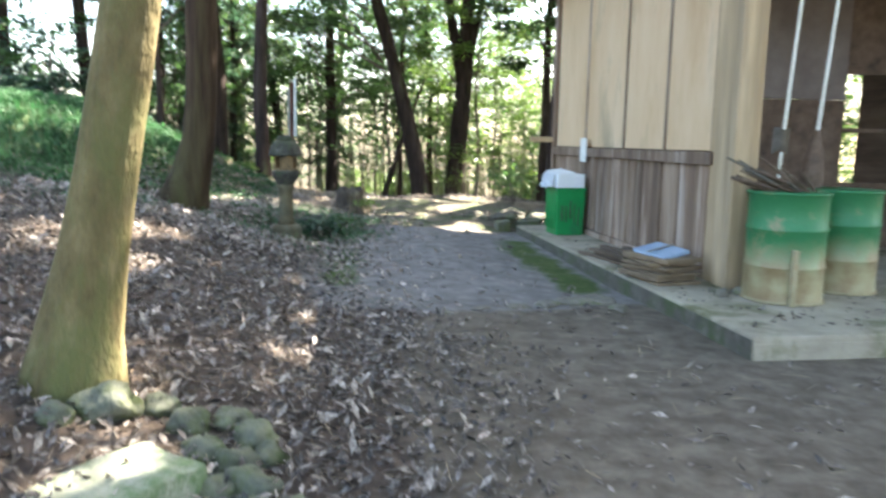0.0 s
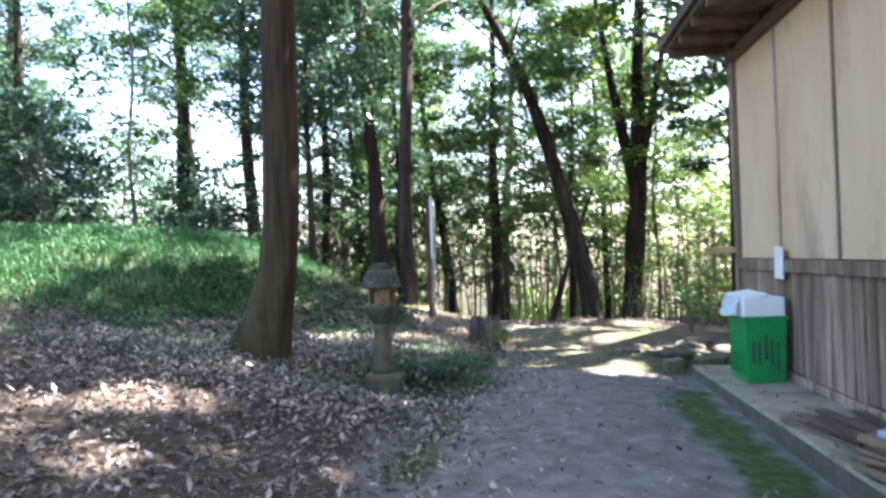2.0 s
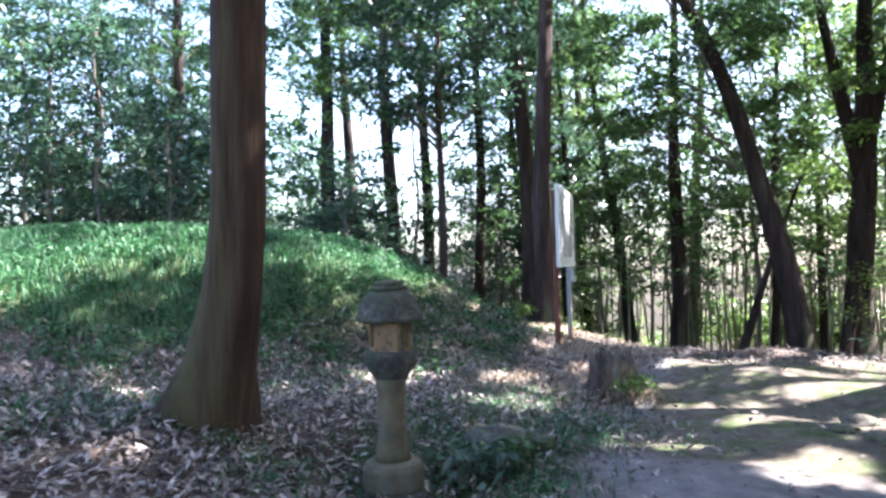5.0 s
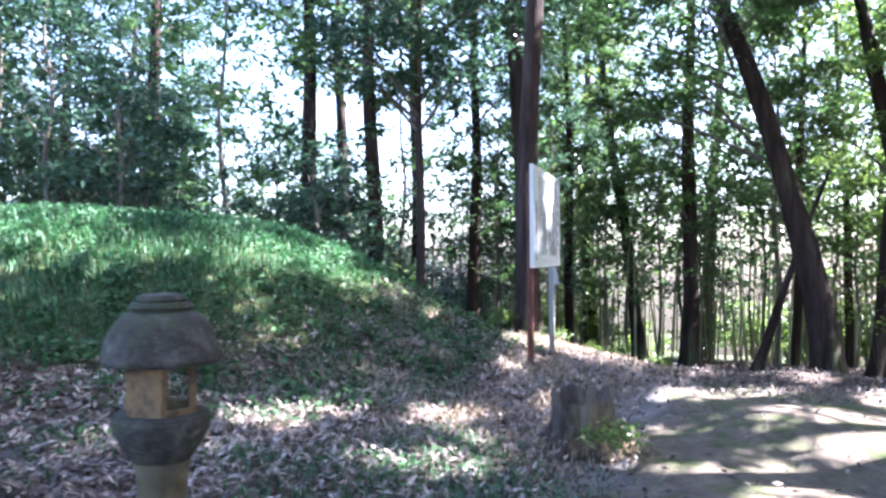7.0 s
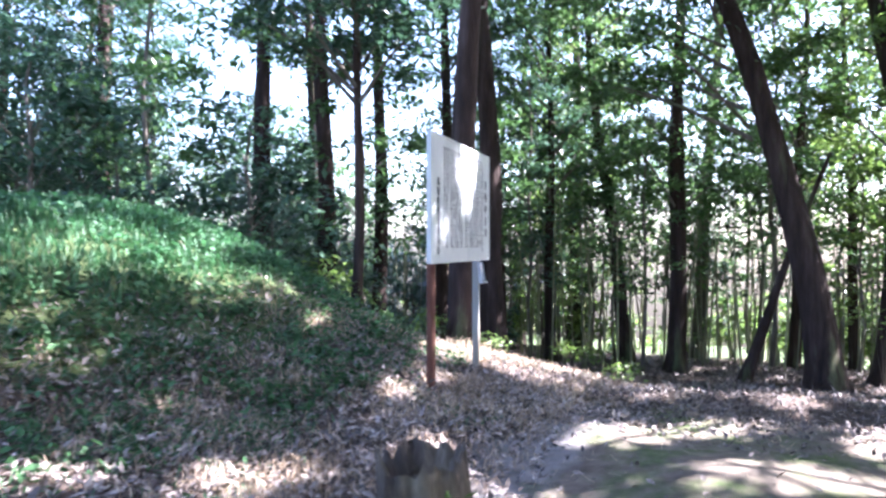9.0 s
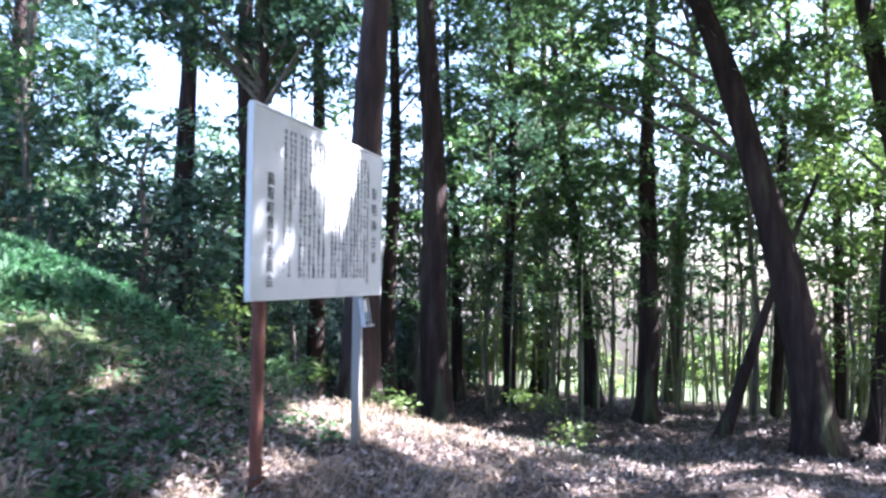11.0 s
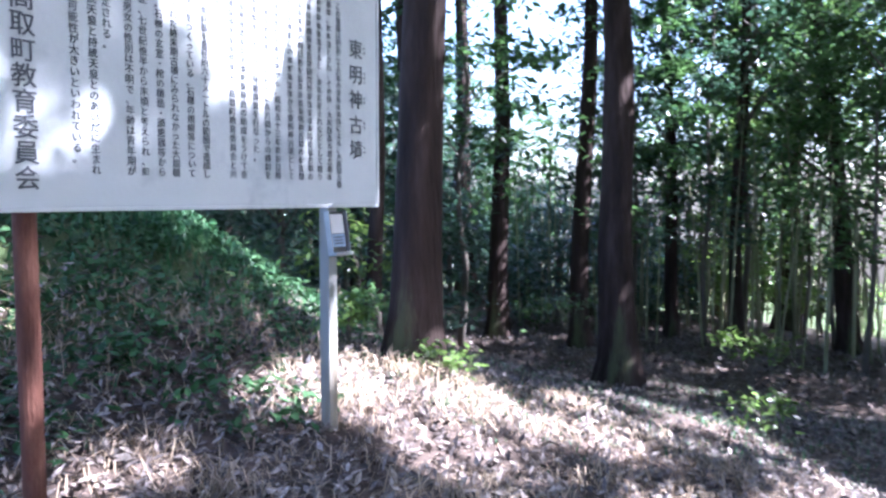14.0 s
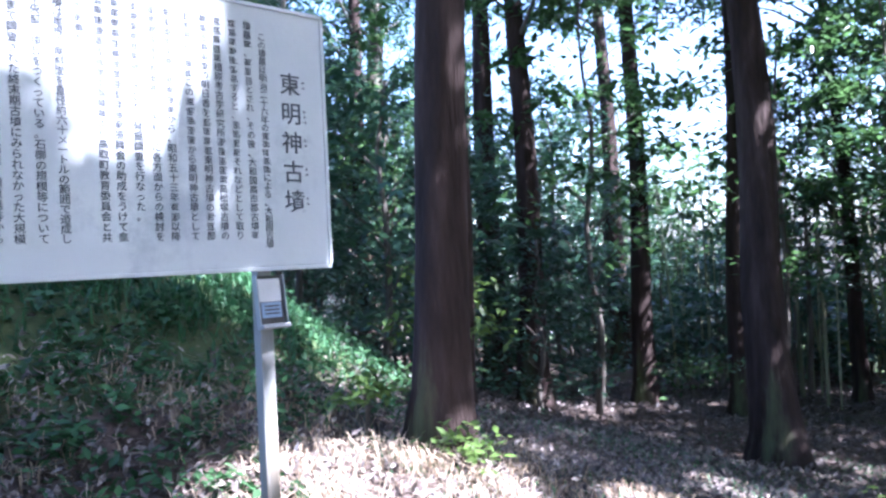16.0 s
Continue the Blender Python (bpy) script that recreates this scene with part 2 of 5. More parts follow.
M_SIGN = mat("white_sign_paint", [(0.56, 0.585, 0.565), (0.66, 0.68, 0.65)], 1.5, 0.45, 0, 0.05, 40, wear=(0.44, 0.47, 0.47), wear_scale=1.2, wear_amount=0.2)
M_INK = mat("faded_black_ink", [(0.055, 0.06, 0.07), (0.11, 0.115, 0.125)], 20, 0.6, 0, 0)
M_RUSTPIPE = mat("rusty_red_pipe", [(0.06, 0.022, 0.014), (0.12, 0.045, 0.028), (0.21, 0.1, 0.065)], 6, 0.85, 0.2, 0.4, 60, (1, 1, 0.4))
M_GREYPOST = mat("grey_timber_post", [(0.22, 0.22, 0.2), (0.33, 0.33, 0.3)], 6, 0.85, 0, 0.25, 60, (1, 1, 0.1), wear=(0.24, 0.18, 0.1), wear_scale=3, wear_amount=0.25)
M_STUMP = mat("rotten_stump_wood", [(0.025, 0.018, 0.013), (0.06, 0.044, 0.03), (0.13, 0.1, 0.07)], 7, 0.95, 0, 0.9, 30, (1, 1, 0.2), (0.15, 0.12, 0.075), 3, 0.4)
M_PAPER = mat("paper", [(0.66, 0.64, 0.6), (0.76, 0.75, 0.72)], 6, 0.8, 0, 0.1, 60)
M_OLDPLANK = mat("dark_rotten_plank", [(0.06, 0.04, 0.025), (0.13, 0.09, 0.06), (0.22, 0.17, 0.12)], 7, 0.9, 0, 0.5, 50, (1, 0.1, 1), random=0.3)
M_CARD = mat("brown_cardboard", [(0.13, 0.09, 0.055), (0.22, 0.155, 0.095)], 6, 0.9, 0, 0.2, 50, random=0.2)
M_PLASTIC_BLUE = mat("cloudy_blue_plastic", [(0.2, 0.29, 0.42), (0.34, 0.44, 0.56)], 3, 0.3, 0, 0.1, 20)
M_STEEL = mat("dull_steel", [(0.3, 0.31, 0.32), (0.45, 0.46, 0.47)], 8, 0.4, 0.8, 0.1, 60)
M_DARKSTEEL = mat("dark_worn_steel", [(0.05, 0.045, 0.04), (0.14, 0.13, 0.12)], 9, 0.35, 0.8, 0.1, 60)
M_SLAB = mat("pale_mossy_slab", [(0.15, 0.15, 0.1), (0.25, 0.25, 0.18), (0.36, 0.34, 0.27)], 4, 0.9, 0, 0.6, 35, wear=(0.1, 0.14, 0.06), wear_scale=3, wear_amount=0.45)
M_HANDLE = mat("white_handle", [(0.62, 0.6, 0.52), (0.74, 0.72, 0.64)], 8, 0.6, 0, 0.1, 60)


# ---- mesh helpers ----
def mesh_from(name, verts, faces, material, smooth=False):
    me = bpy.data.meshes.new(name)
    verts = np.asarray(verts, np.float32)
    faces = np.asarray(faces, np.int32)
    k = faces.shape[1]
    me.vertices.add(len(verts))
    me.vertices.foreach_set("co", verts.ravel())
    me.loops.add(faces.size)
    me.loops.foreach_set("vertex_index", faces.ravel())
    me.polygons.add(len(faces))
    me.polygons.foreach_set("loop_start", np.arange(0, faces.size, k, dtype=np.int32))
    if smooth:
        me.polygons.foreach_set("use_smooth", np.ones(len(faces), bool))
    me.update(calc_edges=True)
    me.materials.append(material)
    return me


def part(name, bm, material, parent=None, label="", smooth=False):
    me = bpy.data.meshes.new(name)
    bmesh.ops.recalc_face_normals(bm, faces=bm.faces)
    if smooth:
        for f in bm.faces:
            f.smooth = True
    bm.to_mesh(me)
    bm.free()
    me.materials.append(material)
    ob = new(name, me)
    ob.parent = parent
    return tagged(ob, label) if label else ob


def box(x0, y0, z0, x1, y1, z1, bevel=0.008, m=None, bm=None):
    bm = bm or bmesh.new()
    vs = bmesh.ops.create_cube(bm, size=1)["verts"]
    for v in vs:
        v.co = Vector(((x0 + x1) / 2 + v.co.x * (x1 - x0), (y0 + y1) / 2 + v.co.y * (y1 - y0), (z0 + z1) / 2 + v.co.z * (z1 - z0)))
    if bevel:
        es = list({e for v in vs for e in v.link_edges})
        r = bmesh.ops.bevel(bm, geom=es, offset=bevel, segments=2, affect="EDGES", profile=0.6)
        vs = list({v for f in r["faces"] for v in f.verts} | {v for v in vs if v.is_valid})
    if m is not None:
        bmesh.ops.transform(bm, matrix=m, verts=vs)
    return bm


def lathe(profile, n=32, bm=None, sides=None):
    """A turned shape from (radius, height) pairs, closed at both ends."""
    bm = bm or bmesh.new()
    rings = []
    for r, z in profile:
        rings.append([bm.verts.new((r * math.cos(2 * math.pi * (i + 0.5) / n), r * math.sin(2 * math.pi * (i + 0.5) / n), z)) for i in range(n)])
    for a, b in zip(rings, rings[1:]):
        for i in range(n):
            bm.faces.new((a[i], a[(i + 1) % n], b[(i + 1) % n], b[i]))
    bm.faces.new(rings[0][::-1])
    bm.faces.new(rings[-1])
    return bm


def tube(points, radii, n=10, rough=0.0, seed=0, bm=None, cap=True, roots=0.0):
    """A tapering, uneven round limb along points."""
    bm = bm or bmesh.new()
    pts = [Vector(p) for p in points]
    rings = []
    for i, p in enumerate(pts):
        d = (pts[min(i + 1, len(pts) - 1)] - pts[max(i - 1, 0)]).normalized()
        side = d.cross(Vector((0.3, 0.9, 0.1))).normalized()
        up = d.cross(side)
        ring = []
        for j in range(n):
            a = 2 * math.pi * j / n
            dirv = side * math.cos(a) + up * math.sin(a)
            k = 1 + rough * (noise.noise(Vector((math.cos(a) * 1.6 + seed * 7, math.sin(a) * 1.6, p.z * 0.5))) + 0.5 * noise.noise(Vector((math.cos(a) * 4 + seed, math.sin(a) * 4, p.z * 1.3))))
            if roots:
                k += roots * math.exp(-max(0, p.z) / 0.22) * max(0, math.cos(2.5 * a + seed))
            ring.append(bm.verts.new(p + dirv * radii[i] * k))
        rings.append(ring)
    for a, b in zip(rings, rings[1:]):
        for i in range(n):
            bm.faces.new((a[i], a[(i + 1) % n], b[(i + 1) % n], b[i]))
    if cap:
        bm.faces.new(rings[0][::-1])
        bm.faces.new(rings[-1])
    return bm


def holder(name, m, label, category, group="", kind=""):
    ob = new(name)
    ob.matrix_world = m
    ob.empty_display_size = 0.2
    return tagged(ob, label, category, group, kind)


# ---- the ground ----
def smooth01(a, b, v):
    t = np.clip((v - a) / (b - a), 0, 1)
    return t * t * (3 - 2 * t)


rng = np.random.default_rng(7)
_waves = [(rng.uniform(0.25, 3.2), rng.uniform(0, 6.28), rng.uniform(0, 6.28)) for _ in range(28)]


def bumps(x, y):
    z = 0
    for f, a, p in _waves:
        z = z + np.sin(f * (x * np.cos(a) + y * np.sin(a)) * 2 + p) / (1 + 2.2 * f)
    return z * 0.018


def mound_rise(x, y):
    ax, ay, bx, by = -7.3, 16.2, -16.0, 18.0
    t = np.clip(((x - ax) * (bx - ax) + (y - ay) * (by - ay)) / ((bx - ax) ** 2 + (by - ay) ** 2), 0, 1)
    dy = y - ay - t * (by - ay)
    d = np.hypot(x - ax - t * (bx - ax), np.where(dy < 0, dy * 0.8, dy))
    return 1.78 * (1 - smooth01(1.6, 6.4, d))


def ground_z(x, y):
    x, y = np.asarray(x, float), np.asarray(y, float)
    base = np.interp(y, [-50, 3, 6, 13, 16.5, 19, 22, 26, 30, 38, 60, 120, 600], [0.28, 0.28, 0.3, 0.43, 0.47, 0.25, -0.4, -1.28, -1.55, -2.1, -3.8, -8, -30])
    base = base + 0.35 * smooth01(-3, 1.5, x) * smooth01(20, 25, y) * (1 - smooth01(30, 38, y))
    base = base - np.minimum(70, 0.36 * np.maximum(0, y - 41) + 0.3 * np.maximum(0, -30 - x))
    k = np.interp(y, [0, 4, 9, 13.5, 20, 23, 27], [0.12, 0.25, 0.32, 0.14, 0.16, 0.05, 0.0])
    bank = 1.6 * (1 - np.exp(-np.maximum(0, -0.3 - x) * k / 1.6))
    z = base + np.sqrt(bank**2 + mound_rise(x, y) ** 2)
    z = z - smooth01(13, 16, y) * np.maximum(0, x - 3.6) * 0.1
    z = z - 0.16 * np.exp(-(((x + 0.92) / 0.6) ** 2) - ((y - 10.35) / 0.7) ** 2)
    z = z - 0.06 * smooth01(1.1, 2.1, x) * smooth01(6, 8, y) * (1 - smooth01(11, 12.5, y))
    z = z + 0.075 * np.sin(2.3 * y + 1.1 * np.sin(1.3 * x)) * np.sin(1.7 * x + 0.6 * y) * smooth01(10.5, 12.5, y) * (1 - smooth01(19, 22, y)) * smooth01(-0.6, 0.5, x)
    near_house = smooth01(2.0, 2.6, x) * (1 - smooth01(13, 15, y)) * smooth01(3.5, 5.5, y)
    rough = 0.35 + 0.65 * smooth01(0.3, -0.8, x) + 1.3 * smooth01(11.5, 15, y)
    return z + bumps(x, y) * rough * (1 - 0.8 * near_house)


def ground():
    def axis(lo, hi, step):
        mid = np.arange(lo, hi + step / 2, step)
        out, d = [], step
        while sum(out) < 700:
            d *= 1.22
            out.append(d)
        out = np.cumsum(out)
        return np.r_[(lo - out)[::-1], mid, hi + out]

    xs, ys = axis(-9, 6, 0.11), axis(0, 26, 0.11)
    gx, gy = np.meshgrid(xs, ys)
    gz = ground_z(gx, gy)
    verts = np.stack([gx, gy, gz], -1).reshape(-1, 3)
    w = len(xs)
    i = (np.arange(len(ys) - 1)[:, None] * w + np.arange(w - 1)).ravel()
    ob = new("ground", mesh_from("ground", verts, np.stack([i, i + 1, i + w + 1, i + w], -1), M_GROUND, True))
    x, y = gx.ravel(), gy.ravel()
    path = smooth01(-1.0, 0.5, x + 0.25 * np.sin(y * 0.9)) * (1 - smooth01(15.5, 18.5, y) * 1.0) * smooth01(-30, -10, y)
    path = np.where(y < 7.2, path * (1 - smooth01(7.2, 6.2, y)) + smooth01(0.3, 1.5, x) * smooth01(7.2, 6.2, y), path)
    moss = np.exp(-((x - 2.25 + 0.05 * (y - 8)) / 0.42) ** 2) * smooth01(6.8, 7.8, y) * (1 - smooth01(10.4, 11.8, y)) * 0.66
    moss = np.maximum(moss, 0.6 * np.exp(-(((x + 0.1) / 0.35) ** 2)) * smooth01(7, 8, y) * (1 - smooth01(11, 13, y)))
    moss = np.maximum(moss, 0.56 * np.exp(-(((x - 0.6) / 0.8) ** 2 + ((y - 17.2) / 1.6) ** 2)))
    moss = np.maximum(moss, 0.52 * np.exp(-(((x - 1.1) / 1.0) ** 2 + ((y - 13.0) / 1.4) ** 2)))
    moss = np.maximum(moss, 0.44 * smooth01(10.5, 12, y) * (1 - smooth01(16.5, 18, y)) * smooth01(-0.6, 0.2, x) * (1 - smooth01(2.5, 4, x)))
    turf = np.maximum(smooth01(0.2, 0.8, mound_rise(x, y)) * 0.9, np.maximum(smooth01(25.5, 31, y) * 0.4, smooth01(40, 44, y)))
    turf = np.maximum(turf, smooth01(7, 10, x) * 0.5)
    path = path * (1 - smooth01(7, 9.5, x))
    moss = moss * (1 - smooth01(7, 9.5, x))
    damp = (1 - smooth01(6.2, 7.3, y + 0.15 * np.sin(2.1 * x))) * smooth01(-0.2, 0.9, x) * (1 - smooth01(7, 9.5, x))
    damp = np.maximum(damp, 0.8 * smooth01(10.5, 12.5, y) * (1 - smooth01(17, 19, y)) * smooth01(-0.4, 0.6, x) * (1 - smooth01(7, 9.5, x)))
    for name, val in (("path", path), ("moss", moss), ("turf", turf), ("damp", damp)):
        ob.data.attributes.new(name, "FLOAT", "POINT").data.foreach_set("value", val.astype(np.float32))
    return tagged(ob, "brown leaf mould and trodden grey earth of the forest floor", "ground", kind="structure")


ground()


def gz(x, y):
    return float(ground_z(x, y))


# ---- the wooden hall ----
HALL = pose(2.70, 5.25, 0, 0, 0, 2.7)
WALL_U, V0, V1, HALL_W, EAVE = 0.72, 1.55, 6.95, 6.0, 4.2


def hall():
    plinth = new("plinth")
    plinth.matrix_world = HALL
    tagged(plinth, "worn grey concrete plinth under the wooden hall", "plinth", kind="structure")
    bm = box(0, 0, 0.0, HALL_W, 6.5, 0.46, 0.02)
    part("slab", bm, M_CONCRETE, plinth)
    # thin side sheet in a darker, mossier colour than the slab
    part("side_face", box(-0.006, 0.01, 0.0, 0.03, 6.49, 0.435, 0.004), M_DARK_MOSSY, plinth, "dark mossy side")
    part("front_face", box(0.01, -0.006, 0.0, HALL_W - 0.01, 0.03, 0.41, 0.004), M_CONCRETE, plinth)

    wall = new("wall_west")
    wall.matrix_world = HALL
    tagged(wall, "weathered cream panel wall with timber boards below", "wall", kind="structure")
    joints = [2.06, 3.07, 4.2, 5.58, V1]
    part("wall_core", box(WALL_U + 0.03, 2.0, 0.47, WALL_U + 0.1, V1, EAVE + 0.4, 0), M_DARKWOOD, wall)
    for a, b in zip(joints, joints[1:]):
        part("panel", box(WALL_U + 0.004, a + 0.025, 1.66, WALL_U + 0.03, b - 0.025, EAVE + 0.05, 0.004), M_PLASTER, wall)
        part("batten", box(WALL_U - 0.012, a - 0.022, 1.66, WALL_U + 0.03, a + 0.022, EAVE + 0.05, 0.006), M_TIMBER, wall)
    part("rail", box(WALL_U - 0.06, 1.98, 1.53, WALL_U + 0.03, V1 + 0.02, 1.65, 0.01), M_TIMBER, wall)
    part("sill_beam", box(WALL_U - 0.03, 2.0, 0.462, WALL_U + 0.03, V1, 0.54, 0.01), M_TIMBER, wall)
    r = random.Random(4)
    v = 2.07
    while v < V1 - 0.03:
        w = min(r.uniform(0.17, 0.27), V1 - v)
        d = r.uniform(-0.008, 0.01)
        part("board", box(WALL_U - 0.012 + d, v + 0.004, 0.541 + r.uniform(0, 0.02), WALL_U + 0.028, v + w - r.choice([0.004, 0.006, 0.02]), 1.529, 0.005), M_TIMBER, wall)
        v += w
    part("corner_post", box(WALL_U - 0.07, V0, 0.462, WALL_U + 0.16, 1.79, EAVE + 0.4, 0.012), M_POST, wall)
    part("inner_post", box(WALL_U - 0.03, 1.794, 0.462, WALL_U + 0.12, 2.04, EAVE + 0.4, 0.012), M_POST, wall)
    part("end_post", box(WALL_U - 0.045, V1, 0.462, WALL_U + 0.1, V1 + 0.14, EAVE + 0.4, 0.012), M_TIMBER, wall)
    part("nosing", box(WALL_U - 0.4, V1 + 0.03, 1.72, WALL_U - 0.05, V1 + 0.11, 1.8, 0.01), M_POST, wall)

    back = new("wall_north")
    back.matrix_world = HALL
    tagged(back, "dark inner wall of the hall with grey-brown upper plaster", "wall", kind="structure")
    part("lower_boards", box(WALL_U + 0.1, 4.0, 0.462, 3.45, 4.08, 2.28, 0.004), M_DARKWOOD, back)
    # upper plaster in a darker tone than the outer panels
    part("upper_plaster", box(WALL_U + 0.1, 4.0, 2.285, 3.45, 4.06, EAVE + 0.4, 0.004), M_INNER_PLASTER, back)
    part("lintel", box(3.45, 4.0, 2.6, HALL_W, 4.08, EAVE + 0.4, 0.004), M_DARKWOOD, back)
    part("parapet", box(3.45, 4.0, 0.462, HALL_W, 4.08, 1.28, 0.004), M_DARKWOOD, back)
    part("window_bar", box(3.45, 3.98, 1.9, HALL_W, 4.02, 1.95, 0.004), M_DARKWOOD, back)
    part("beam", box(WALL_U, V0, 3.6, HALL_W, V0 + 0.16, 3.85, 0.01), M_DARKWOOD, back)
    east = new("wall_east")
    east.matrix_world = HALL
    tagged(east, "dark timber end wall of the hall", "wall", kind="structure")
    part("boards", box(HALL_W - 0.1, V0, 0.462, HALL_W, V1, EAVE + 0.4, 0.004), M_DARKWOOD, east)

    roof = new("roof")
    roof.matrix_world = HALL
    tagged(roof, "dark timber hall roof with deep eaves", "roof", kind="structure")
    part("soffit", box(-0.06, 0.5, EAVE + 0.0, HALL_W + 0.8, 7.15, EAVE + 0.05, 0.005), M_DARKWOOD, roof)
    bm = bmesh.new()
    lo, hi = [(-0.12, 0.4), (HALL_W + 0.9, 0.4), (HALL_W + 0.9, 7.25), (-0.12, 7.25)], [(2.6, 2.6), (4.2, 2.6), (4.2, 5.0), (2.6, 5.0)]
    a = [bm.verts.new((x, y, EAVE + 0.052)) for x, y in lo]
    b = [bm.verts.new((x, y, EAVE + 0.16)) for x, y in lo]
    c = [bm.verts.new((x, y, EAVE + 2.0)) for x, y in hi]
    for p, q in ((a, b), (b, c)):
        for i in range(4):
            bm.faces.new((p[i], p[(i + 1) % 4], q[(i + 1) % 4], q[i]))
    bm.faces.new(a[::-1]), bm.faces.new(c)
    part("shingle_slope", bm, M_DARKWOOD, roof)
    y = 0.7
    while y < 7.1:
        part("rafter", box(-0.05, y, EAVE - 0.1, WALL_U - 0.1, y + 0.075, EAVE - 0.002, 0.006), M_DARKWOOD, roof)
        y += 0.62
    part("eave_beam", box(WALL_U - 0.075, 0.6, EAVE - 0.19, WALL_U + 0.02, 7.1, EAVE - 0.08, 0.01), M_DARKWOOD, roof)


hall()


def in_hall(u, v, z, rz=0):
    return HALL @ pose(u, v, z, 0, 0, rz)


def drum(m, label, filled):
    d = holder("oil_drum", m, label, "drum", "drums on the plinth")
    prof = [(0.3, 0), (0.315, 0.012), (0.31, 0.03), (0.305, 0.27), (0.314, 0.285), (0.314, 0.3), (0.305, 0.315), (0.305, 0.57), (0.314, 0.585), (0.314, 0.6), (0.305, 0.615), (0.305, 0.85), (0.314, 0.862), (0.316, 0.88), (0.308, 0.888), (0.29, 0.875), (0.288, 0.7)]
    part("shell", lathe(prof, 44), M_DRUM, d, "green paint faded to rusty cream below", True)
    part("rim", lathe([(0.29, 0.865), (0.322, 0.868), (0.322, 0.89), (0.29, 0.893)], 44), M_DRUM_PAINT, d, "", True)
    part("base_ring", lathe([(0.3, -0.0), (0.322, 0.002), (0.322, 0.022), (0.3, 0.024)], 44), M_RUST, d, "rust brown foot ring", True)
    if filled:
        r = random.Random(3)
        part("iron_bar", box(-0.16, -0.33, 0.0, -0.115, -0.29, 0.45, 0.008), M_RUST, d, "rust brown iron bar leaning on the drum")
        for i in range(22):
            a, q = r.uniform(2.5, 3.7), r.uniform(-0.2, 0.2)
            p0 = Vector((0.2 + r.uniform(-0.08, 0.05), q * 0.6, 0.74 + r.uniform(0, 0.08)))
            p1 = p0 + Vector((-math.cos(a) * -1, math.sin(a) * -0.6 + q, 0)).normalized() * r.uniform(0.35, 0.72) + Vector((0, 0, r.uniform(0.16, 0.34)))
            part("stick", tube([p0, (p0 + p1) / 2 + Vector((0, 0.02, 0.02)), p1], [0.016, 0.014, 0.009], 6), (M_DARKWOOD, M_OLDPLANK, M_BARK_GREY)[i % 3], d)
    return d


drum(in_hall(0.93, 1.15, 0.461, 4), "green oil drum with rusty faded lower half, full of sticks", True)
drum(in_hall(1.68, 1.5, 0.461, -10), "green oil drum with faded lower half behind another drum", False)


def green_bin():
    b = holder("green_bin", in_hall(0.42, 5.47, 0.461, 3), "bright green plastic box bin on the plinth", "bin")
    bm = box(-0.21, -0.23, 0.0, 0.21, 0.23, 0.64, 0.02)
    for v in bm.verts:
        k = 0.9 + 0.1 * v.co.z / 0.64
        v.co.x *= k
        v.co.y *= k
    part("body", bm, M_GREENBOX, b)
    for i in range(6):
        y = -0.175 + i * 0.07
        part("rib", box(-0.212, y - 0.008, 0.08, -0.196, y + 0.008, 0.6, 0.003), M_GREENBOX, b)
    g = random.Random(12)
    for i in range(5):
        x, z = -0.13 + 0.06 * i, g.uniform(0.3, 0.42)
        part("stain", box(x, -0.2262, z - g.uniform(0.08, 0.2), x + g.uniform(0.012, 0.03), -0.205, z + g.uniform(0.03, 0.12), 0.001), M_DARKSTEEL, b, "dark smeared mark")
    part("rim", box(-0.222, -0.242, 0.61, 0.222, 0.242, 0.645, 0.01), M_GREENBOX, b)
    f = holder("foam_box", in_hall(0.4, 5.5, 1.108, 6), "white foam box with a loose lid on the green bin", "box")
    part("bottom", box(-0.19, -0.25, 0, 0.19, 0.25, 0.03, 0.008), M_FOAM, f)
    for x0, y0, x1, y1 in ((-0.2, -0.26, -0.165, 0.26), (0.165, -0.26, 0.2, 0.26), (-0.165, -0.26, 0.165, -0.225), (-0.165, 0.225, 0.165, 0.26)):
        part("side", box(x0, y0, 0.0, x1, y1, 0.185, 0.01), M_FOAM, f)
    part("lid", box(-0.19, -0.15, 0.2, 0.08, 0.17, 0.225, 0.012, pose(0, 0, 0, 7, -6, 14)), M_FOAM, f)
    bag = bmesh.new()
    bmesh.ops.create_grid(bag, x_segments=14, y_segments=10, size=0.5)
    for v in bag.verts:
        a, h = v.co.x, v.co.y + 0.5
        q = noise.noise(Vector((a * 6, h * 5, 2)))
        v.co = Vector((-0.215 - 0.09 * (1 - h) * (0.5 + 0.5 * math.cos(3 * a)) - 0.03 * q, a * 0.4 + 0.02 * q, 0.195 - 0.2 * (1 - h) * (1 - 0.25 * abs(a)) + 0.02 * noise.noise(Vector((a * 9, 0, h * 3)))))
    bmesh.ops.solidify(bag, geom=bag.faces[:], thickness=0.003)
    part("plastic_bag", bag, M_BAG, f, "crumpled white plastic bag hanging over the edge", True)
    p = part("paper_notice", box(WALL_U - 0.075, 5.35, 1.46, WALL_U - 0.062, 5.58, 1.78, 0.002), M_PAPER)
    p.matrix_world = HALL
    tagged(p, "white paper notice pinned on the wall rail", "notice")


green_bin()


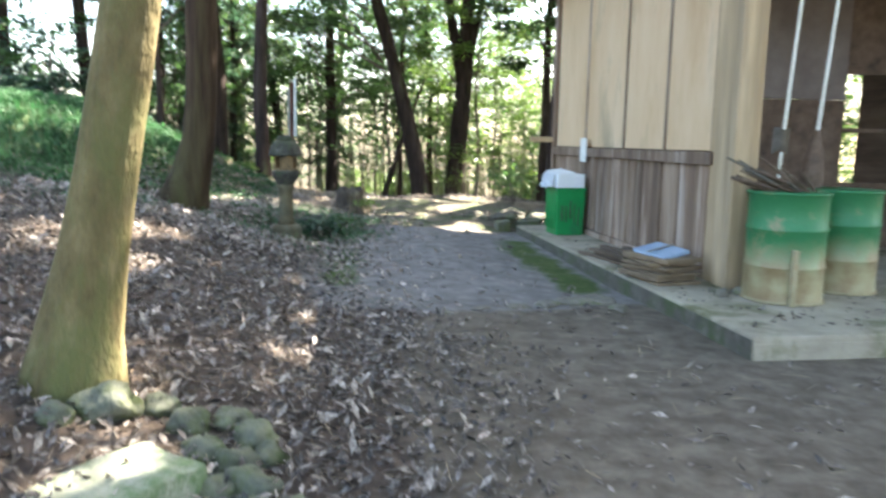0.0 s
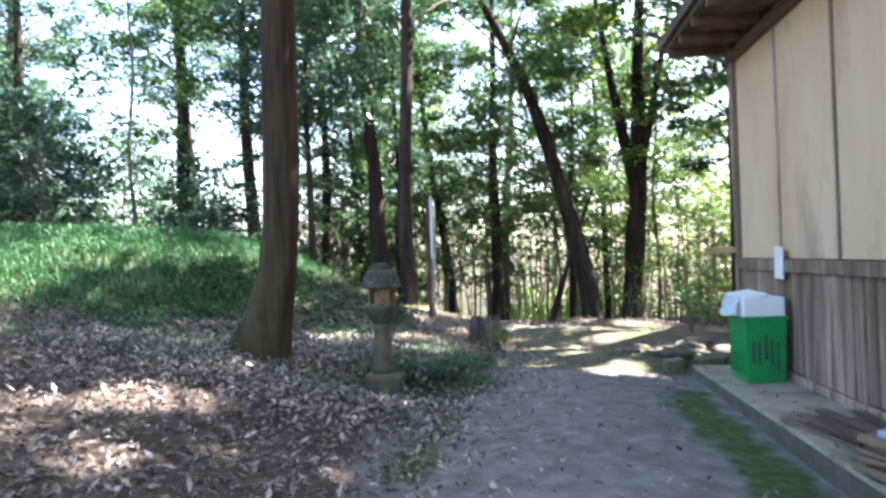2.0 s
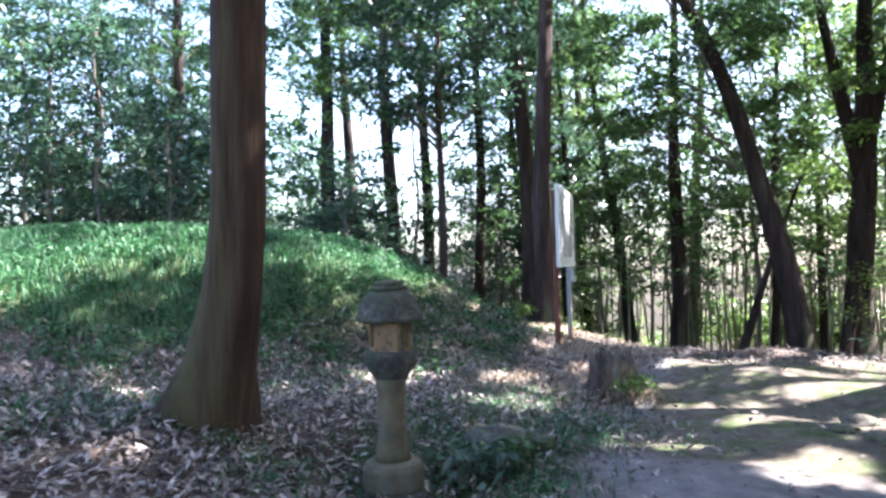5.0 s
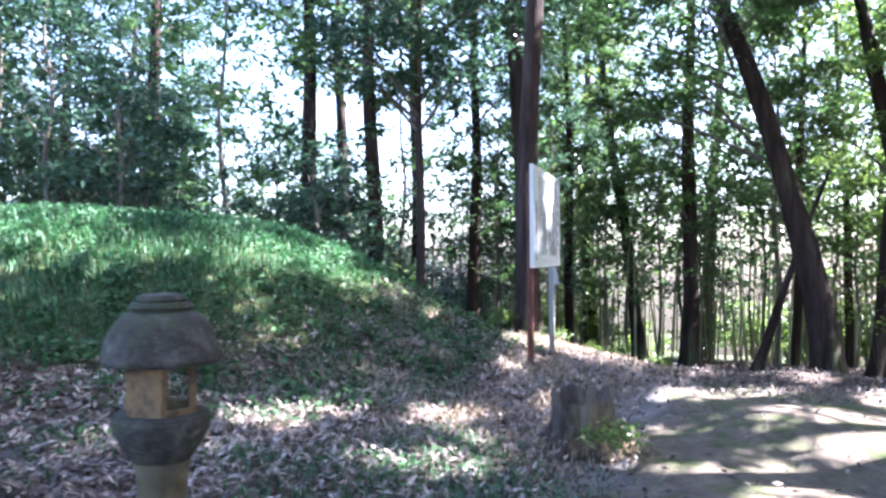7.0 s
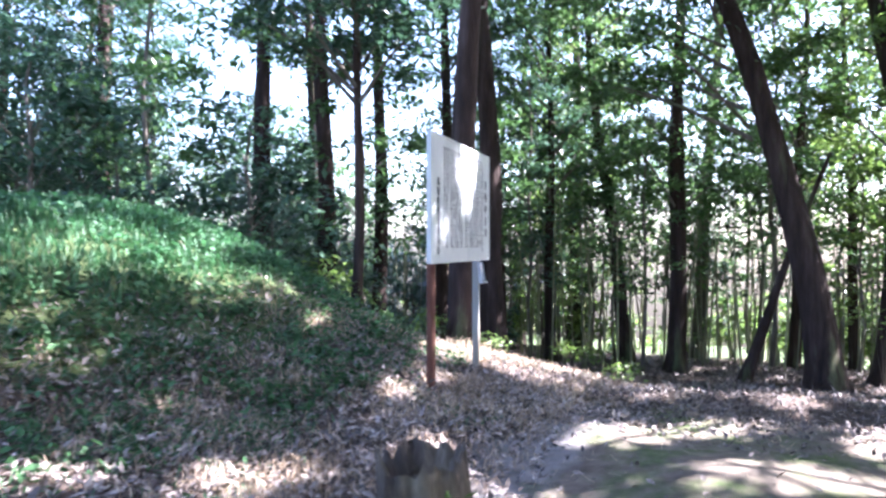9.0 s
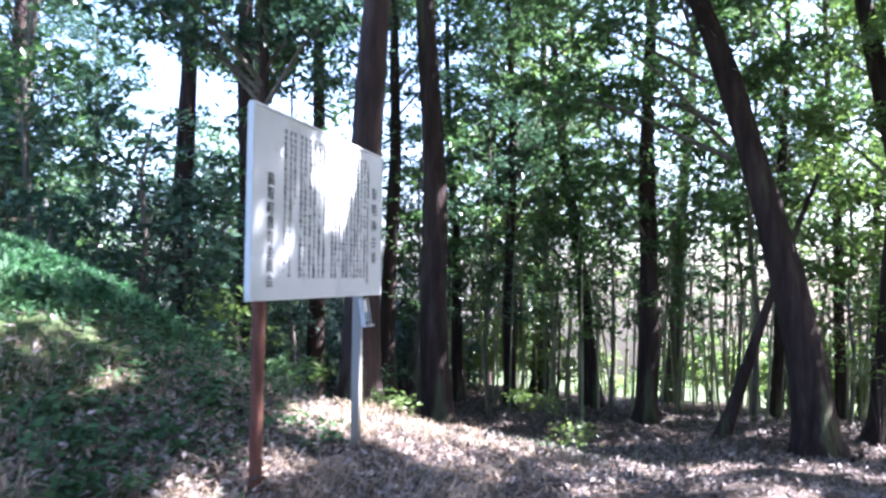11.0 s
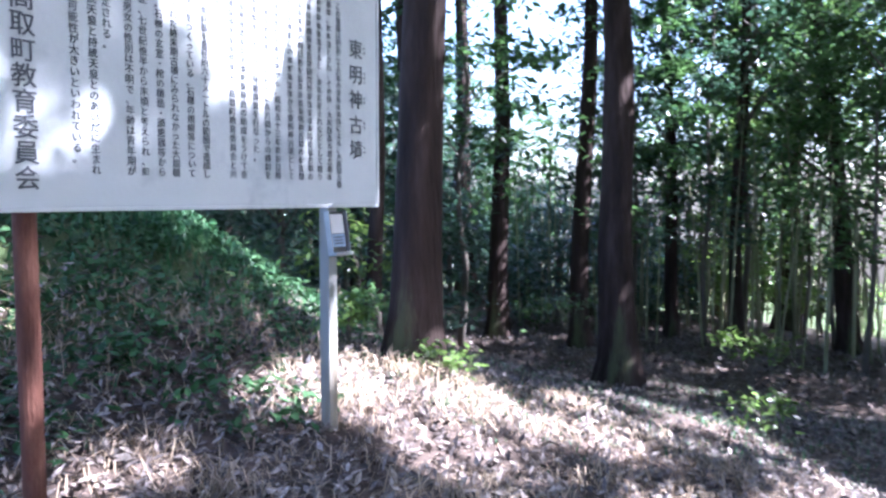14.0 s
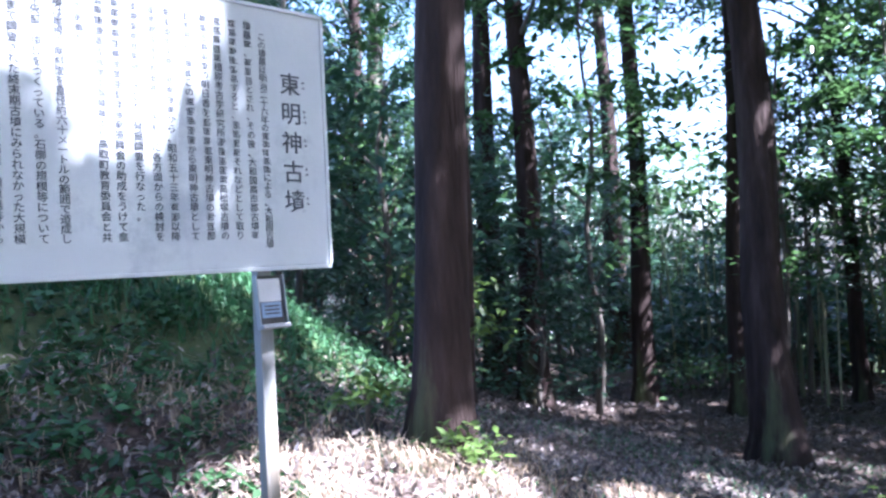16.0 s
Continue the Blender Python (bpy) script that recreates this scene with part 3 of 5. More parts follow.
def bundles():
    r = random.Random(8)
    s = holder("newspaper_bundle", in_hall(0.26, 2.05, 0.461, 14), "stack of old damp brown cardboard and papers", "stack")
    z = 0
    for i in range(7):
        h = r.uniform(0.025, 0.045)
        dx, dy = r.uniform(-0.03, 0.03), r.uniform(-0.04, 0.04)
        part("sheet", box(-0.22 + dx, -0.29 + dy, z, 0.22 + dx, 0.29 + dy, z + h, 0.012, pose(0, 0, 0, r.uniform(-1.5, 1.5), r.uniform(-1.5, 1.5), r.uniform(-16, 16))), M_CARD, s)
        z += h
    c = holder("plastic_case", in_hall(0.26, 2.02, 0.461 + z + 0.012, 20), "cloudy blue flat plastic case on the paper stack", "case")
    part("case_body", box(-0.16, -0.2, 0, 0.16, 0.2, 0.035, 0.01, pose(0, 0, 0, 5, -9, 0)), M_PLASTIC_BLUE, c)
    part("case_fold", box(-0.16, 0.0, 0.036, 0.16, 0.02, 0.05, 0.005, pose(0, 0, 0, 5, -9, 0)), M_STEEL, c)
    for i in range(14):
        L = r.uniform(0.6, 1.3)
        row = i // 4
        m = in_hall(0.2 + 0.11 * (i % 4) + r.uniform(-0.02, 0.02), 3.05 + r.uniform(-0.12, 0.25), 0.4625 + row * 0.0285, r.uniform(-14, 16))
        w = part("plank", box(-0.045, -L / 2, 0, 0.045, L / 2, 0.026, 0.004), M_OLDPLANK)
        w.matrix_world = m
        tagged(w, "old weathered plank lying in a pile", "plank", "planks along the wall")


bundles()


def plinth_litter():
    g = np.random.default_rng(71)
    n = 420
    u, v = g.uniform(0.05, 2.6, n), np.r_[g.uniform(0.05, 1.5, n // 2), g.uniform(1.5, 6.4, n - n // 2)]
    keep = (u < 0.6) | (v < 1.5)
    p = np.stack([u[keep], v[keep], np.full(keep.sum(), 0.466) + g.uniform(0, 0.012, keep.sum())], -1)
    ob = new("plinth_leaves", leaf_mesh("plinth_leaves", p, None, 0.055, M_LITTER, 72, 0.45, 0.0))
    ob.matrix_world = HALL
    tagged(ob, "dry brown leaves blown onto the concrete plinth", "leaves", kind="stuff")
    r = random.Random(73)
    for k in range(9):
        bm = bmesh.new()
        bmesh.ops.create_icosphere(bm, subdivisions=2, radius=0.035 + 0.03 * r.random())
        for w in bm.verts:
            w.co = Vector((w.co.x, w.co.y * 0.8, max(-0.015, w.co.z * 0.7))) * (1 + 0.3 * noise.noise(w.co * 22 + Vector((k, 0, 0))))
        ob = part("rubble", bm, M_EARTHY)
        ob.matrix_world = in_hall(0.5 + r.uniform(-0.12, 0.2), 1.38 + r.uniform(-0.2, 0.12), 0.478, r.uniform(0, 360))
        tagged(ob, "small grey rubble piece at the post's foot", "rubble", "rubble at the post")


def tools():
    s = holder("shovel", in_hall(1.12, 1.62, 1.36, 0) @ pose(0, 0, 0, 0, 2, 0), "long pale-handled shovel standing in a drum", "shovel")
    part("handle", tube([(0, 0, 0.5), (0.03, 0, 1.7)], [0.016, 0.016], 10), M_HANDLE, s)
    bm = bmesh.new()
    bmesh.ops.create_grid(bm, x_segments=6, y_segments=6, size=0.08)
    for v in bm.verts:
        v.co = Vector((v.co.x, 0.03 * (v.co.x / 0.08) ** 2, 0.42 + v.co.y * 1.2 - (0.04 * (abs(v.co.x) / 0.08) ** 2 if v.co.y < 0 else 0)))
    bmesh.ops.solidify(bm, geom=bm.faces[:], thickness=0.006)
    part("blade", bm, M_DARKSTEEL, s, "dark steel blade")
    part("shank", tube([(0, 0, 0.0), (0, 0, 0.3)], [0.014, 0.014], 8), M_HANDLE, s)
    b = holder("broom", in_hall(1.46, 1.66, 1.36, 0) @ pose(0, 0, 0, 0, 3, 0), "long pale-handled brush broom leaning in the hall", "broom")
    part("handle", tube([(0, 0, 0.5), (0.03, 0, 1.7)], [0.015, 0.015], 10), M_HANDLE, b)
    part("brush", lathe([(0.09, -0.02), (0.1, 0.1), (0.06, 0.35), (0.02, 0.5)], 14), M_DARKWOOD, b)


tools()


# ---- stone lantern, stump, slab and border stones ----
def lantern():
    x, y = -0.92, 10.53
    z = gz(x, y) + 0.13
    s = holder("stone_lantern", pose(x, y, z, 0, 0, 45), "mossy old stone lantern with a dark lichen roof", "lantern")
    part("footing", lathe([(0.27, -0.3), (0.275, -0.12), (0.26, -0.09), (0.2, -0.085)], 10), M_LANTERN_ROOF, s, "dark mossy footing stone")
    part("base", lathe([(0.19, -0.09), (0.2, -0.07), (0.198, 0.05), (0.18, 0.085), (0.13, 0.1)], 20), M_LANTERN, s)
    part("shaft", lathe([(0.118, 0.1), (0.104, 0.16), (0.092, 0.28), (0.088, 0.42), (0.093, 0.56), (0.106, 0.62)], 24), M_LANTERN, s, "", True)
    part("bowl", lathe([(0.106, 0.62), (0.152, 0.69), (0.172, 0.73), (0.18, 0.775), (0.175, 0.795), (0.145, 0.8)], 18), M_LANTERN_ROOF, s, "dark mossy bowl")
    c = new("fire_box")
    c.parent = s
    tagged(c, "ochre stained fire box with open windows")
    part("sill_ring", lathe([(0.142, 0.796), (0.142, 0.822), (0.13, 0.824)], 6), M_LANTERN_BOX, c)
    part("head_ring", lathe([(0.13, 0.972), (0.142, 0.974), (0.142, 0.998)], 6), M_LANTERN_BOX, c)
    for k in range(6):
        # three closed sides, three open ones between corner piers
        m = pose(0, 0, 0, 0, 0, 60 * k + 60) @ pose(0.112, 0, 0)
        if k % 2:
            part("side_slab", box(-0.012, -0.07, 0.82, 0.012, 0.07, 0.976, 0.004, m), M_LANTERN_BOX, c)
        else:
            for q in (-1, 1):
                part("pier", box(-0.012, q * 0.061 - 0.012, 0.82, 0.012, q * 0.061 + 0.012, 0.976, 0.004, m), M_LANTERN_BOX, c)
    roof = lathe([(0.13, 0.992), (0.192, 0.98), (0.212, 0.985), (0.214, 1.004), (0.208, 1.02), (0.2, 1.055), (0.188, 1.095), (0.166, 1.138), (0.132, 1.172), (0.1, 1.188)], 30)
    for v in roof.verts:
        a = math.atan2(v.co.y, v.co.x)
        q = 1 + 0.035 * math.cos(6 * a) + 0.03 * noise.noise(v.co * 9)
        v.co.x, v.co.y, v.co.z = v.co.x * q, v.co.y * q, v.co.z + 0.012 * max(0, math.cos(6 * a)) * (v.co.z < 1.03) + 0.008 * noise.noise(v.co * 14)
    part("roof", roof, M_LANTERN_ROOF, s, "dark lichened cap", True)
    part("finial_ring", lathe([(0.11, 1.185), (0.12, 1.198), (0.112, 1.214), (0.08, 1.216)], 20), M_LANTERN_ROOF, s)
    part("finial", lathe([(0.09, 1.214), (0.096, 1.226), (0.085, 1.242), (0.03, 1.25)], 16), M_LANTERN_ROOF, s)


lantern()


def rock(name, x, y, sx, sy, sz, seed, material, label, category="stone", group="", lift=0.35, rz=0):
    bm = bmesh.new()
    bmesh.ops.create_icosphere(bm, subdivisions=3, radius=1)
    for v in bm.verts:
        d = v.co.normalized()
        k = 1 + 0.5 * noise.noise(d * 1.3 + Vector((seed * 3.1, 0, 0))) + 0.14 * noise.noise(d * 3.5 + Vector((0, seed, 0)))
        v.co = Vector((d.x * sx * k, d.y * sy * k, max(-0.6, d.z * k) * sz))
    ob = part(name, bm, material, None, "", True)
    ob.matrix_world = pose(x, y, gz(x, y) + sz * lift, 0, 0, rz)
    return tagged(ob, label, category, group)


def stump():
    x, y = -0.17, 13.94
    z = gz(x, y)
    r = random.Random(2)
    bm = bmesh.new()
    n = 56
    rings = []
    for zz, rad in ((-0.2, 0.36), (0.03, 0.28), (0.16, 0.23), (0.28, 0.21), (0.39, 0.2)):
        ring = []
        for i in range(n):
            a = 2 * math.pi * i / n
            k = 1 + 0.26 * noise.noise(Vector((math.cos(a) * 2, math.sin(a) * 2, zz * 2))) + 0.16 * noise.noise(Vector((math.cos(a) * 9, math.sin(a) * 9, zz))) + (0.3 * abs(math.sin(2.5 * a)) if zz < 0.1 else 0)
            top = 0.13 * noise.noise(Vector((math.cos(a) * 2, math.sin(a) * 2, 5))) + 0.13 * abs(noise.noise(Vector((math.cos(a) * 11, math.sin(a) * 11, 3)))) if zz > 0.33 else 0
            ring.append(bm.verts.new((rad * k * math.cos(a), rad * k * math.sin(a), zz + top)))
        rings.append(ring)
    inner = [bm.verts.new((v.co.x * 0.7, v.co.y * 0.7, min(v.co.z - 0.06, 0.28))) for v in rings[-1]]
    rings.append(inner)
    for a, b in zip(rings, rings[1:]):
        for i in range(n):
            bm.faces.new((a[i], a[(i + 1) % n], b[(i + 1) % n], b[i]))
    bm.faces.new(inner)
    ob = holder("tree_stump", pose(x, y, z, 4, -3, 0), "rotten mossy tree stump with bared roots on the bank", "stump")
    part("bole", bm, M_STUMP, ob, "", True)
    for k in range(11):
        a = 2.0 + k * 0.26 + r.uniform(-0.1, 0.1)
        d = Vector((math.cos(a), math.sin(a), 0))
        q = r.uniform(0.28, 0.5)
        side = Vector((-d.y, d.x, 0)) * r.uniform(-0.12, 0.12)
        part("root", tube([d * 0.15 + Vector((0, 0, 0.3)), d * 0.24 + side * 0.4 + Vector((0, 0, 0.16)), d * q + side + Vector((0, 0, r.uniform(-0.02, 0.08))), d * (q + 0.15) + side * 1.6 + Vector((0, 0, -0.12))], [0.035, 0.028, 0.02, 0.01], 7, 0.15, k), M_STUMP, ob, "", True)


stump()


def border():
    g = random.Random(6)
    for k, (x, y, w) in enumerate([(-1.02, 4.12, 0.17), (-0.82, 4.22, 0.13), (-0.66, 4.1, 0.12), (-0.5, 4.2, 0.12), (-0.36, 4.08, 0.13), (-0.55, 3.9, 0.11), (-0.4, 3.82, 0.12),
                                   (-0.28, 3.9, 0.1), (-0.3, 3.62, 0.15), (-0.22, 3.42, 0.16), (-0.45, 3.6, 0.1), (-1.2, 3.95, 0.1)]):
        w *= 0.84
        rock("border_stone", x, y, w, w * g.uniform(0.7, 1.1), w * g.uniform(0.6, 0.9), k, M_STONE, "rounded mossy border stone at the tree's foot", "stone", "border stones", 0.12, g.uniform(0, 180))
    x, y = -0.9, 3.34
    bm = box(-0.46, -0.2, -0.2, 0.46, 0.2, 0.1, 0.03)
    bmesh.ops.subdivide_edges(bm, edges=bm.edges[:], cuts=3, use_grid_fill=True)
    for v in bm.verts:
        v.co += noise.noise_vector(v.co * 3) * 0.03
    ob = part("stone_slab", bm, M_SLAB, None, "", True)
    ob.matrix_world = pose(x, y, 0.32, 2, -2, 53)
    tagged(ob, "flat sunlit mossy stone slab with fallen leaves", "stone slab")
    for k, (x, y, w) in enumerate([(2.35, 12.5, 0.2), (2.75, 12.4, 0.17), (1.95, 13.1, 0.15), (2.55, 13.1, 0.22), (3.1, 12.9, 0.24), (2.25, 12.15, 0.12), (3.2, 13.6, 0.28), (2.05, 12.55, 0.11), (2.8, 13.9, 0.2), (1.8, 12.75, 0.1)]):
        rock("field_stone", x, y, w * 1.2, w * 0.9, w * 0.4, 30 + k, M_DARK_MOSSY, "rough grey stone lying past the plinth's end", "stone", "stones past the plinth", 0.25, k * 40)
    for x, y, w, d, h, rz in ((2.22, 11.95, 0.2, 0.2, 0.15, 8), (2.68, 12.2, 0.36, 0.26, 0.1, -15)):
        bm = box(-w / 2, -d / 2, -0.15, w / 2, d / 2, h, 0.012)
        bmesh.ops.subdivide_edges(bm, edges=bm.edges[:], cuts=2, use_grid_fill=True)
        for v in bm.verts:
            v.co += noise.noise_vector(v.co * 6) * 0.012
        ob = part("concrete_block", bm, M_STONE)
        ob.matrix_world = pose(x, y, gz(x, y), 3, -2, rz)
        tagged(ob, "broken grey concrete block past the plinth's end", "block", "broken blocks")
    for k, (x, y, w) in enumerate([(2.0, 7.0, 0.12), (1.72, 6.9, 0.1), (2.22, 7.1, 0.13), (1.42, 6.8, 0.08), (1.1, 6.72, 0.06), (2.3, 6.75, 0.08), (0.8, 6.62, 0.05)]):
        rock("path_stone", x, y, w * 1.4, w, w * 0.4, 50 + k, M_EARTHY, "flat earth-stained stone set into the earth path", "stone", "flat stones in the path", 0.1, k * 50)
    rock("flat_boulder", -0.55, 11.6, 0.36, 0.26, 0.11, 71, M_LANTERN_ROOF, "low dark mossy boulder beside the stone lantern", "stone", "", 0.12, 20)


border()


# ---- information board ----
def info_sign():
    bl, br = Vector((-1.343, 16.33, 1.766)), Vector((-1.63, 18.355, 1.766))
    W, H = (br - bl).length, 1.13
    ang = math.degrees(math.atan2((br - bl).y, (br - bl).x))
    s = holder("information_board", pose(bl.x, bl.y, bl.z, 0, 0, ang), "white painted board with black vertical Japanese text", "sign")
    # board's face looks along local -y
    part("panel", box(0, 0, 0, W, 0.03, H, 0.004), M_SIGN, s)
    part("frame_top", box(-0.012, -0.006, H, W + 0.012, 0.036, H + 0.018, 0.004), M_SIGN, s)
    part("frame_bottom", box(-0.012, -0.006, -0.018, W + 0.012, 0.036, 0, 0.004), M_SIGN, s)
    part("frame_side", box(-0.018, -0.006, 0, 0, 0.036, H, 0.004), M_SIGN, s)
    part("frame_side", box(W, -0.006, 0, W + 0.018, 0.036, H, 0.004), M_SIGN, s)

    def lettering(text, x, z_top, size, step, weight):
        for i, ch in enumerate(text):
            cu = bpy.data.curves.new("letter", "FONT")
            cu.body, cu.size, cu.align_x, cu.extrude, cu.offset = ch, size, "CENTER", 0.001, weight
            tmp = bpy.data.objects.new("letter", cu)
            scene.collection.objects.link(tmp)
            me = bpy.data.meshes.new_from_object(tmp.evaluated_get(bpy.context.evaluated_depsgraph_get()))
            bpy.data.objects.remove(tmp)
            me.materials.append(M_INK)
            ob = new("letter", me)
            ob.parent = s
            ob.matrix_local = pose(x, -0.003, z_top - i * step - size * 0.85, 90, 0, 0)

    lettering("東明神古墳", W - 0.165, 0.86, 0.104, 0.131, 0.0007)
    lettering("高取町教育委員会", 0.2, 0.76, 0.088, 0.088, 0.0007)
    # the text runs in columns from the board's far end; a full column holds 24 characters, and "-" stands for one worn past reading
    columns = [(1.75, 23, "この墳墓は明治二十六年の-----による。大和国古墳"), (1.683, 24, "墳墓-、---とされ、その後、大和国高市郡古墳-"), (1.614, 24, "---すると、----それなどとして取り"),
               (1.547, 24, "---橿原考古学研究所-----高松塚古墳の"), (1.487, 24, "--の明日香を----東明神古墳の--部"), (1.42, 24, "--この-----から東明神古墳として"),
               (1.34, 24, "----から、昭和五十三年--以降"), (1.278, 24, "これをもとに各方面からの検討を"), (1.21, 22, "二十日から発掘調査を行なった。"), (1.14, 24, "---振興会の助成をうけて奈"),
               (1.08, 24, "---より高取町教育委員会と共"), (1.01, 24, "同で---。-----------------"), (0.94, 24, "古墳は尾根の南斜面を直径約六十メートルの範囲で造成し"), (0.866, 24, "の中央部に墳丘をつくっている。石槨の規模等について"),
               (0.791, 24, "これまで調査された終末期古墳にみられなかった大規模"), (0.725, 24, "めである。石槨の玄室・棺の構造・須恵器等から"), (0.653, 24, "-------、七世紀後半から末頃と考えられ、-"), (0.592, 24, "---男女の性別は不明で、年齢は青年期が"),
               (0.505, 12, "-----と推定される。"), (0.449, 24, "------天武天皇と持統天皇とのあいだに生まれ"), (0.378, 23, "草壁である可能性が大きいといわれている。")]
    r = random.Random(11)
    top, pitch = 1.055, 0.0392
    for x, count, text in columns:
        blank_end = x == 1.01
        text = text if blank_end else "-" * (count - len(text)) + text
        first = 0 if count != 23 or x < 1 else 1
        step = pitch if len(text) <= 24 else 24 * pitch / len(text)
        bm = bmesh.new()
        for i, ch in enumerate(text):
            z = top - (i + first) * step
            if blank_end and i > 5:
                break
            if ch != "-":
                continue
            h = r.uniform(0.028, 0.035)
            for k in range(4):
                a, zz = r.uniform(-0.015, -0.009), z - h * (k + 0.5) / 4
                box(x + a - 0.002, -0.0022, zz - 0.0024, x + a + r.uniform(0.022, 0.031), 0.001, zz + 0.0014, 0, None, bm)
            a = r.uniform(-0.008, 0.006)
            box(x + a, -0.0024, z - h, x + a + 0.003, 0.001, z - h * 0.1, 0, None, bm)
        cu = bpy.data.curves.new("text_column", "FONT")
        cu.body, cu.size, cu.align_x, cu.extrude, cu.offset, cu.resolution_u = "\n".join(" " if c == "-" else c for c in text[: 6 if blank_end else None]), 0.0385, "CENTER", 0.0008, 0.0002, 2
        cu.space_line = step / 0.0385
        tmp = bpy.data.objects.new("text_column", cu)
        scene.collection.objects.link(tmp)
        me = bpy.data.meshes.new_from_object(tmp.evaluated_get(bpy.context.evaluated_depsgraph_get()))
        bpy.data.objects.remove(tmp)
        me.transform(pose(x, -0.0025, top - first * step - 0.03, 90, 0, 0))
        bm.from_mesh(me)
        tagged(part("text_column", bm, M_INK, s), kind="stuff")
    # small reading aids beside the title
    bm = bmesh.new()
    for i in range(5):
        for k in range(2 if i != 1 else 3):
            z = 0.83 - i * 0.131 - k * 0.024
            box(W - 0.1 + 0.003 * k, -0.0022, z - 0.012, W - 0.097 + 0.003 * k, 0.001, z, 0, None, bm)
            box(W - 0.106, -0.0022, z - 0.008, W - 0.09, 0.001, z - 0.006, 0, None, bm)
    tagged(part("reading_marks", bm, M_INK, s), kind="stuff")
    # posts reach into the earth behind the board
    d = (br - bl).normalized()
    nrm = Vector((-d.y, d.x, 0))
    for name, at, mtl, label in (("left_post", 0.22, M_RUSTPIPE, "rusty red iron post"), ("right_post", W - 0.31, M_GREYPOST, "grey weathered timber post")):
        p = bl + d * at
        zg = gz(p.x, p.y)
        if name == "left_post":
            bm = tube([(at, 0.075, zg - 0.3 - bl.z), (at, 0.075, 0.5), (at, 0.075, H - 0.05)], [0.04, 0.04, 0.04], 16)
        else:
            bm = box(at - 0.032, 0.031, zg - 0.3 - bl.z, at + 0.032, 0.1, H - 0.05, 0.008)
        part("post", bm, mtl, s, label)
    at = W - 0.31
    n = holder("leaflet_box", pose(bl.x, bl.y, bl.z, 0, 0, ang) @ pose(at + 0.01, 0.028, -0.155, -9, 0, 0), "small tilted clear leaflet holder fixed on the grey post", "leaflet box")
    part("back_plate", box(-0.062, -0.018, -0.115, 0.062, -0.004, 0.115, 0.003), M_DARKSTEEL, n, "dark back plate")
    part("leaflet", box(-0.052, -0.023, 0.0, 0.052, -0.019, 0.1, 0.001), M_PAPER, n, "white printed leaflet")
    part("photo", box(-0.046, -0.0255, -0.07, 0.046, -0.019, -0.004, 0.001), M_PLASTIC_BLUE, n, "grey-blue picture on the leaflet")
    for q in (-0.02, -0.036, -0.052):
        part("caption", box(-0.034, -0.0275, q - 0.004, 0.034, -0.0255, q + 0.003, 0), M_DARKSTEEL, n, "dark printed bar")
    part("ledge", box(-0.066, -0.06, -0.118, 0.066, -0.004, -0.1, 0.003), M_STEEL, n, "silvery ledge")
    for q in (-1, 1):
        part("side_rim", box(q * 0.064 - 0.003, -0.04, -0.1, q * 0.064 + 0.003, -0.004, 0.115, 0.001), M_STEEL, n)
    part("bracket", box(-0.03, -0.004, -0.1, 0.03, 0.02, 0.1, 0.002), M_STEEL, n)


info_sign()


# ---- trees ----
def leaf_mesh(name, centers, normals_up, size, material, seed, aspect=0.42, droop=0.35):
    """Many folded leaves: a pair of triangles for each, round the given points."""
    g = np.random.default_rng(seed)
    n = len(centers)
    yaw = g.uniform(0, 2 * np.pi, n)
    tilt = g.normal(-droop * 0.5, 0.45, n)
    roll = g.normal(0, 0.5, n)
    L = size * g.uniform(0.6, 1.35, n)
    d = np.stack([np.cos(yaw) * np.cos(tilt), np.sin(yaw) * np.cos(tilt), np.sin(tilt)], -1)
    s = np.stack([-np.sin(yaw), np.cos(yaw), np.zeros(n)], -1)
    u = np.cross(d, s)
    s2 = s * np.cos(roll)[:, None] + u * np.sin(roll)[:, None]
    w = (L * aspect / 2)[:, None]
    L = L[:, None]
    mid = centers + d * L * 0.45
    up = np.cross(d, s2) * w * 0.25
    v = np.stack([centers, mid + s2 * w + up, centers + d * L, mid - s2 * w + up], 1).reshape(-1, 3)
    i = np.arange(n)[:, None] * 4
    f = np.concatenate([i + [0, 1, 2], i + [0, 2, 3]], 1).reshape(-1, 3)
    return mesh_from(name, v, f, material)


def spray_points(centers, radius, per, seed, flat=0.35):
    g = np.random.default_rng(seed)
    n = len(centers)
    r = radius * g.uniform(0.6, 1.3, n)
    p = g.normal(0, 0.5, (n, per, 3)) * [1, 1, flat] * r[:, None, None]
    p[..., 2] -= 0.25 * np.hypot(p[..., 0], p[..., 1])
    return (centers[:, None] + p).reshape(-1, 3)


def crown_centers(n, z0, z1, radius, seed, shape=1.0):
    g = np.random.default_rng(seed)
    z = z0 + (z1 - z0) * g.uniform(0, 1, n) ** 0.9
    k = (z - z0) / (z1 - z0)
    rr = radius * (0.45 + 0.55 * np.sin(np.pi * np.clip(k * 0.85 + 0.12, 0, 1))) * np.sqrt(g.uniform(0.08, 1, n)) * shape
    a = g.uniform(0, 2 * np.pi, n)
    return np.stack([rr * np.cos(a), rr * np.sin(a), z], -1)


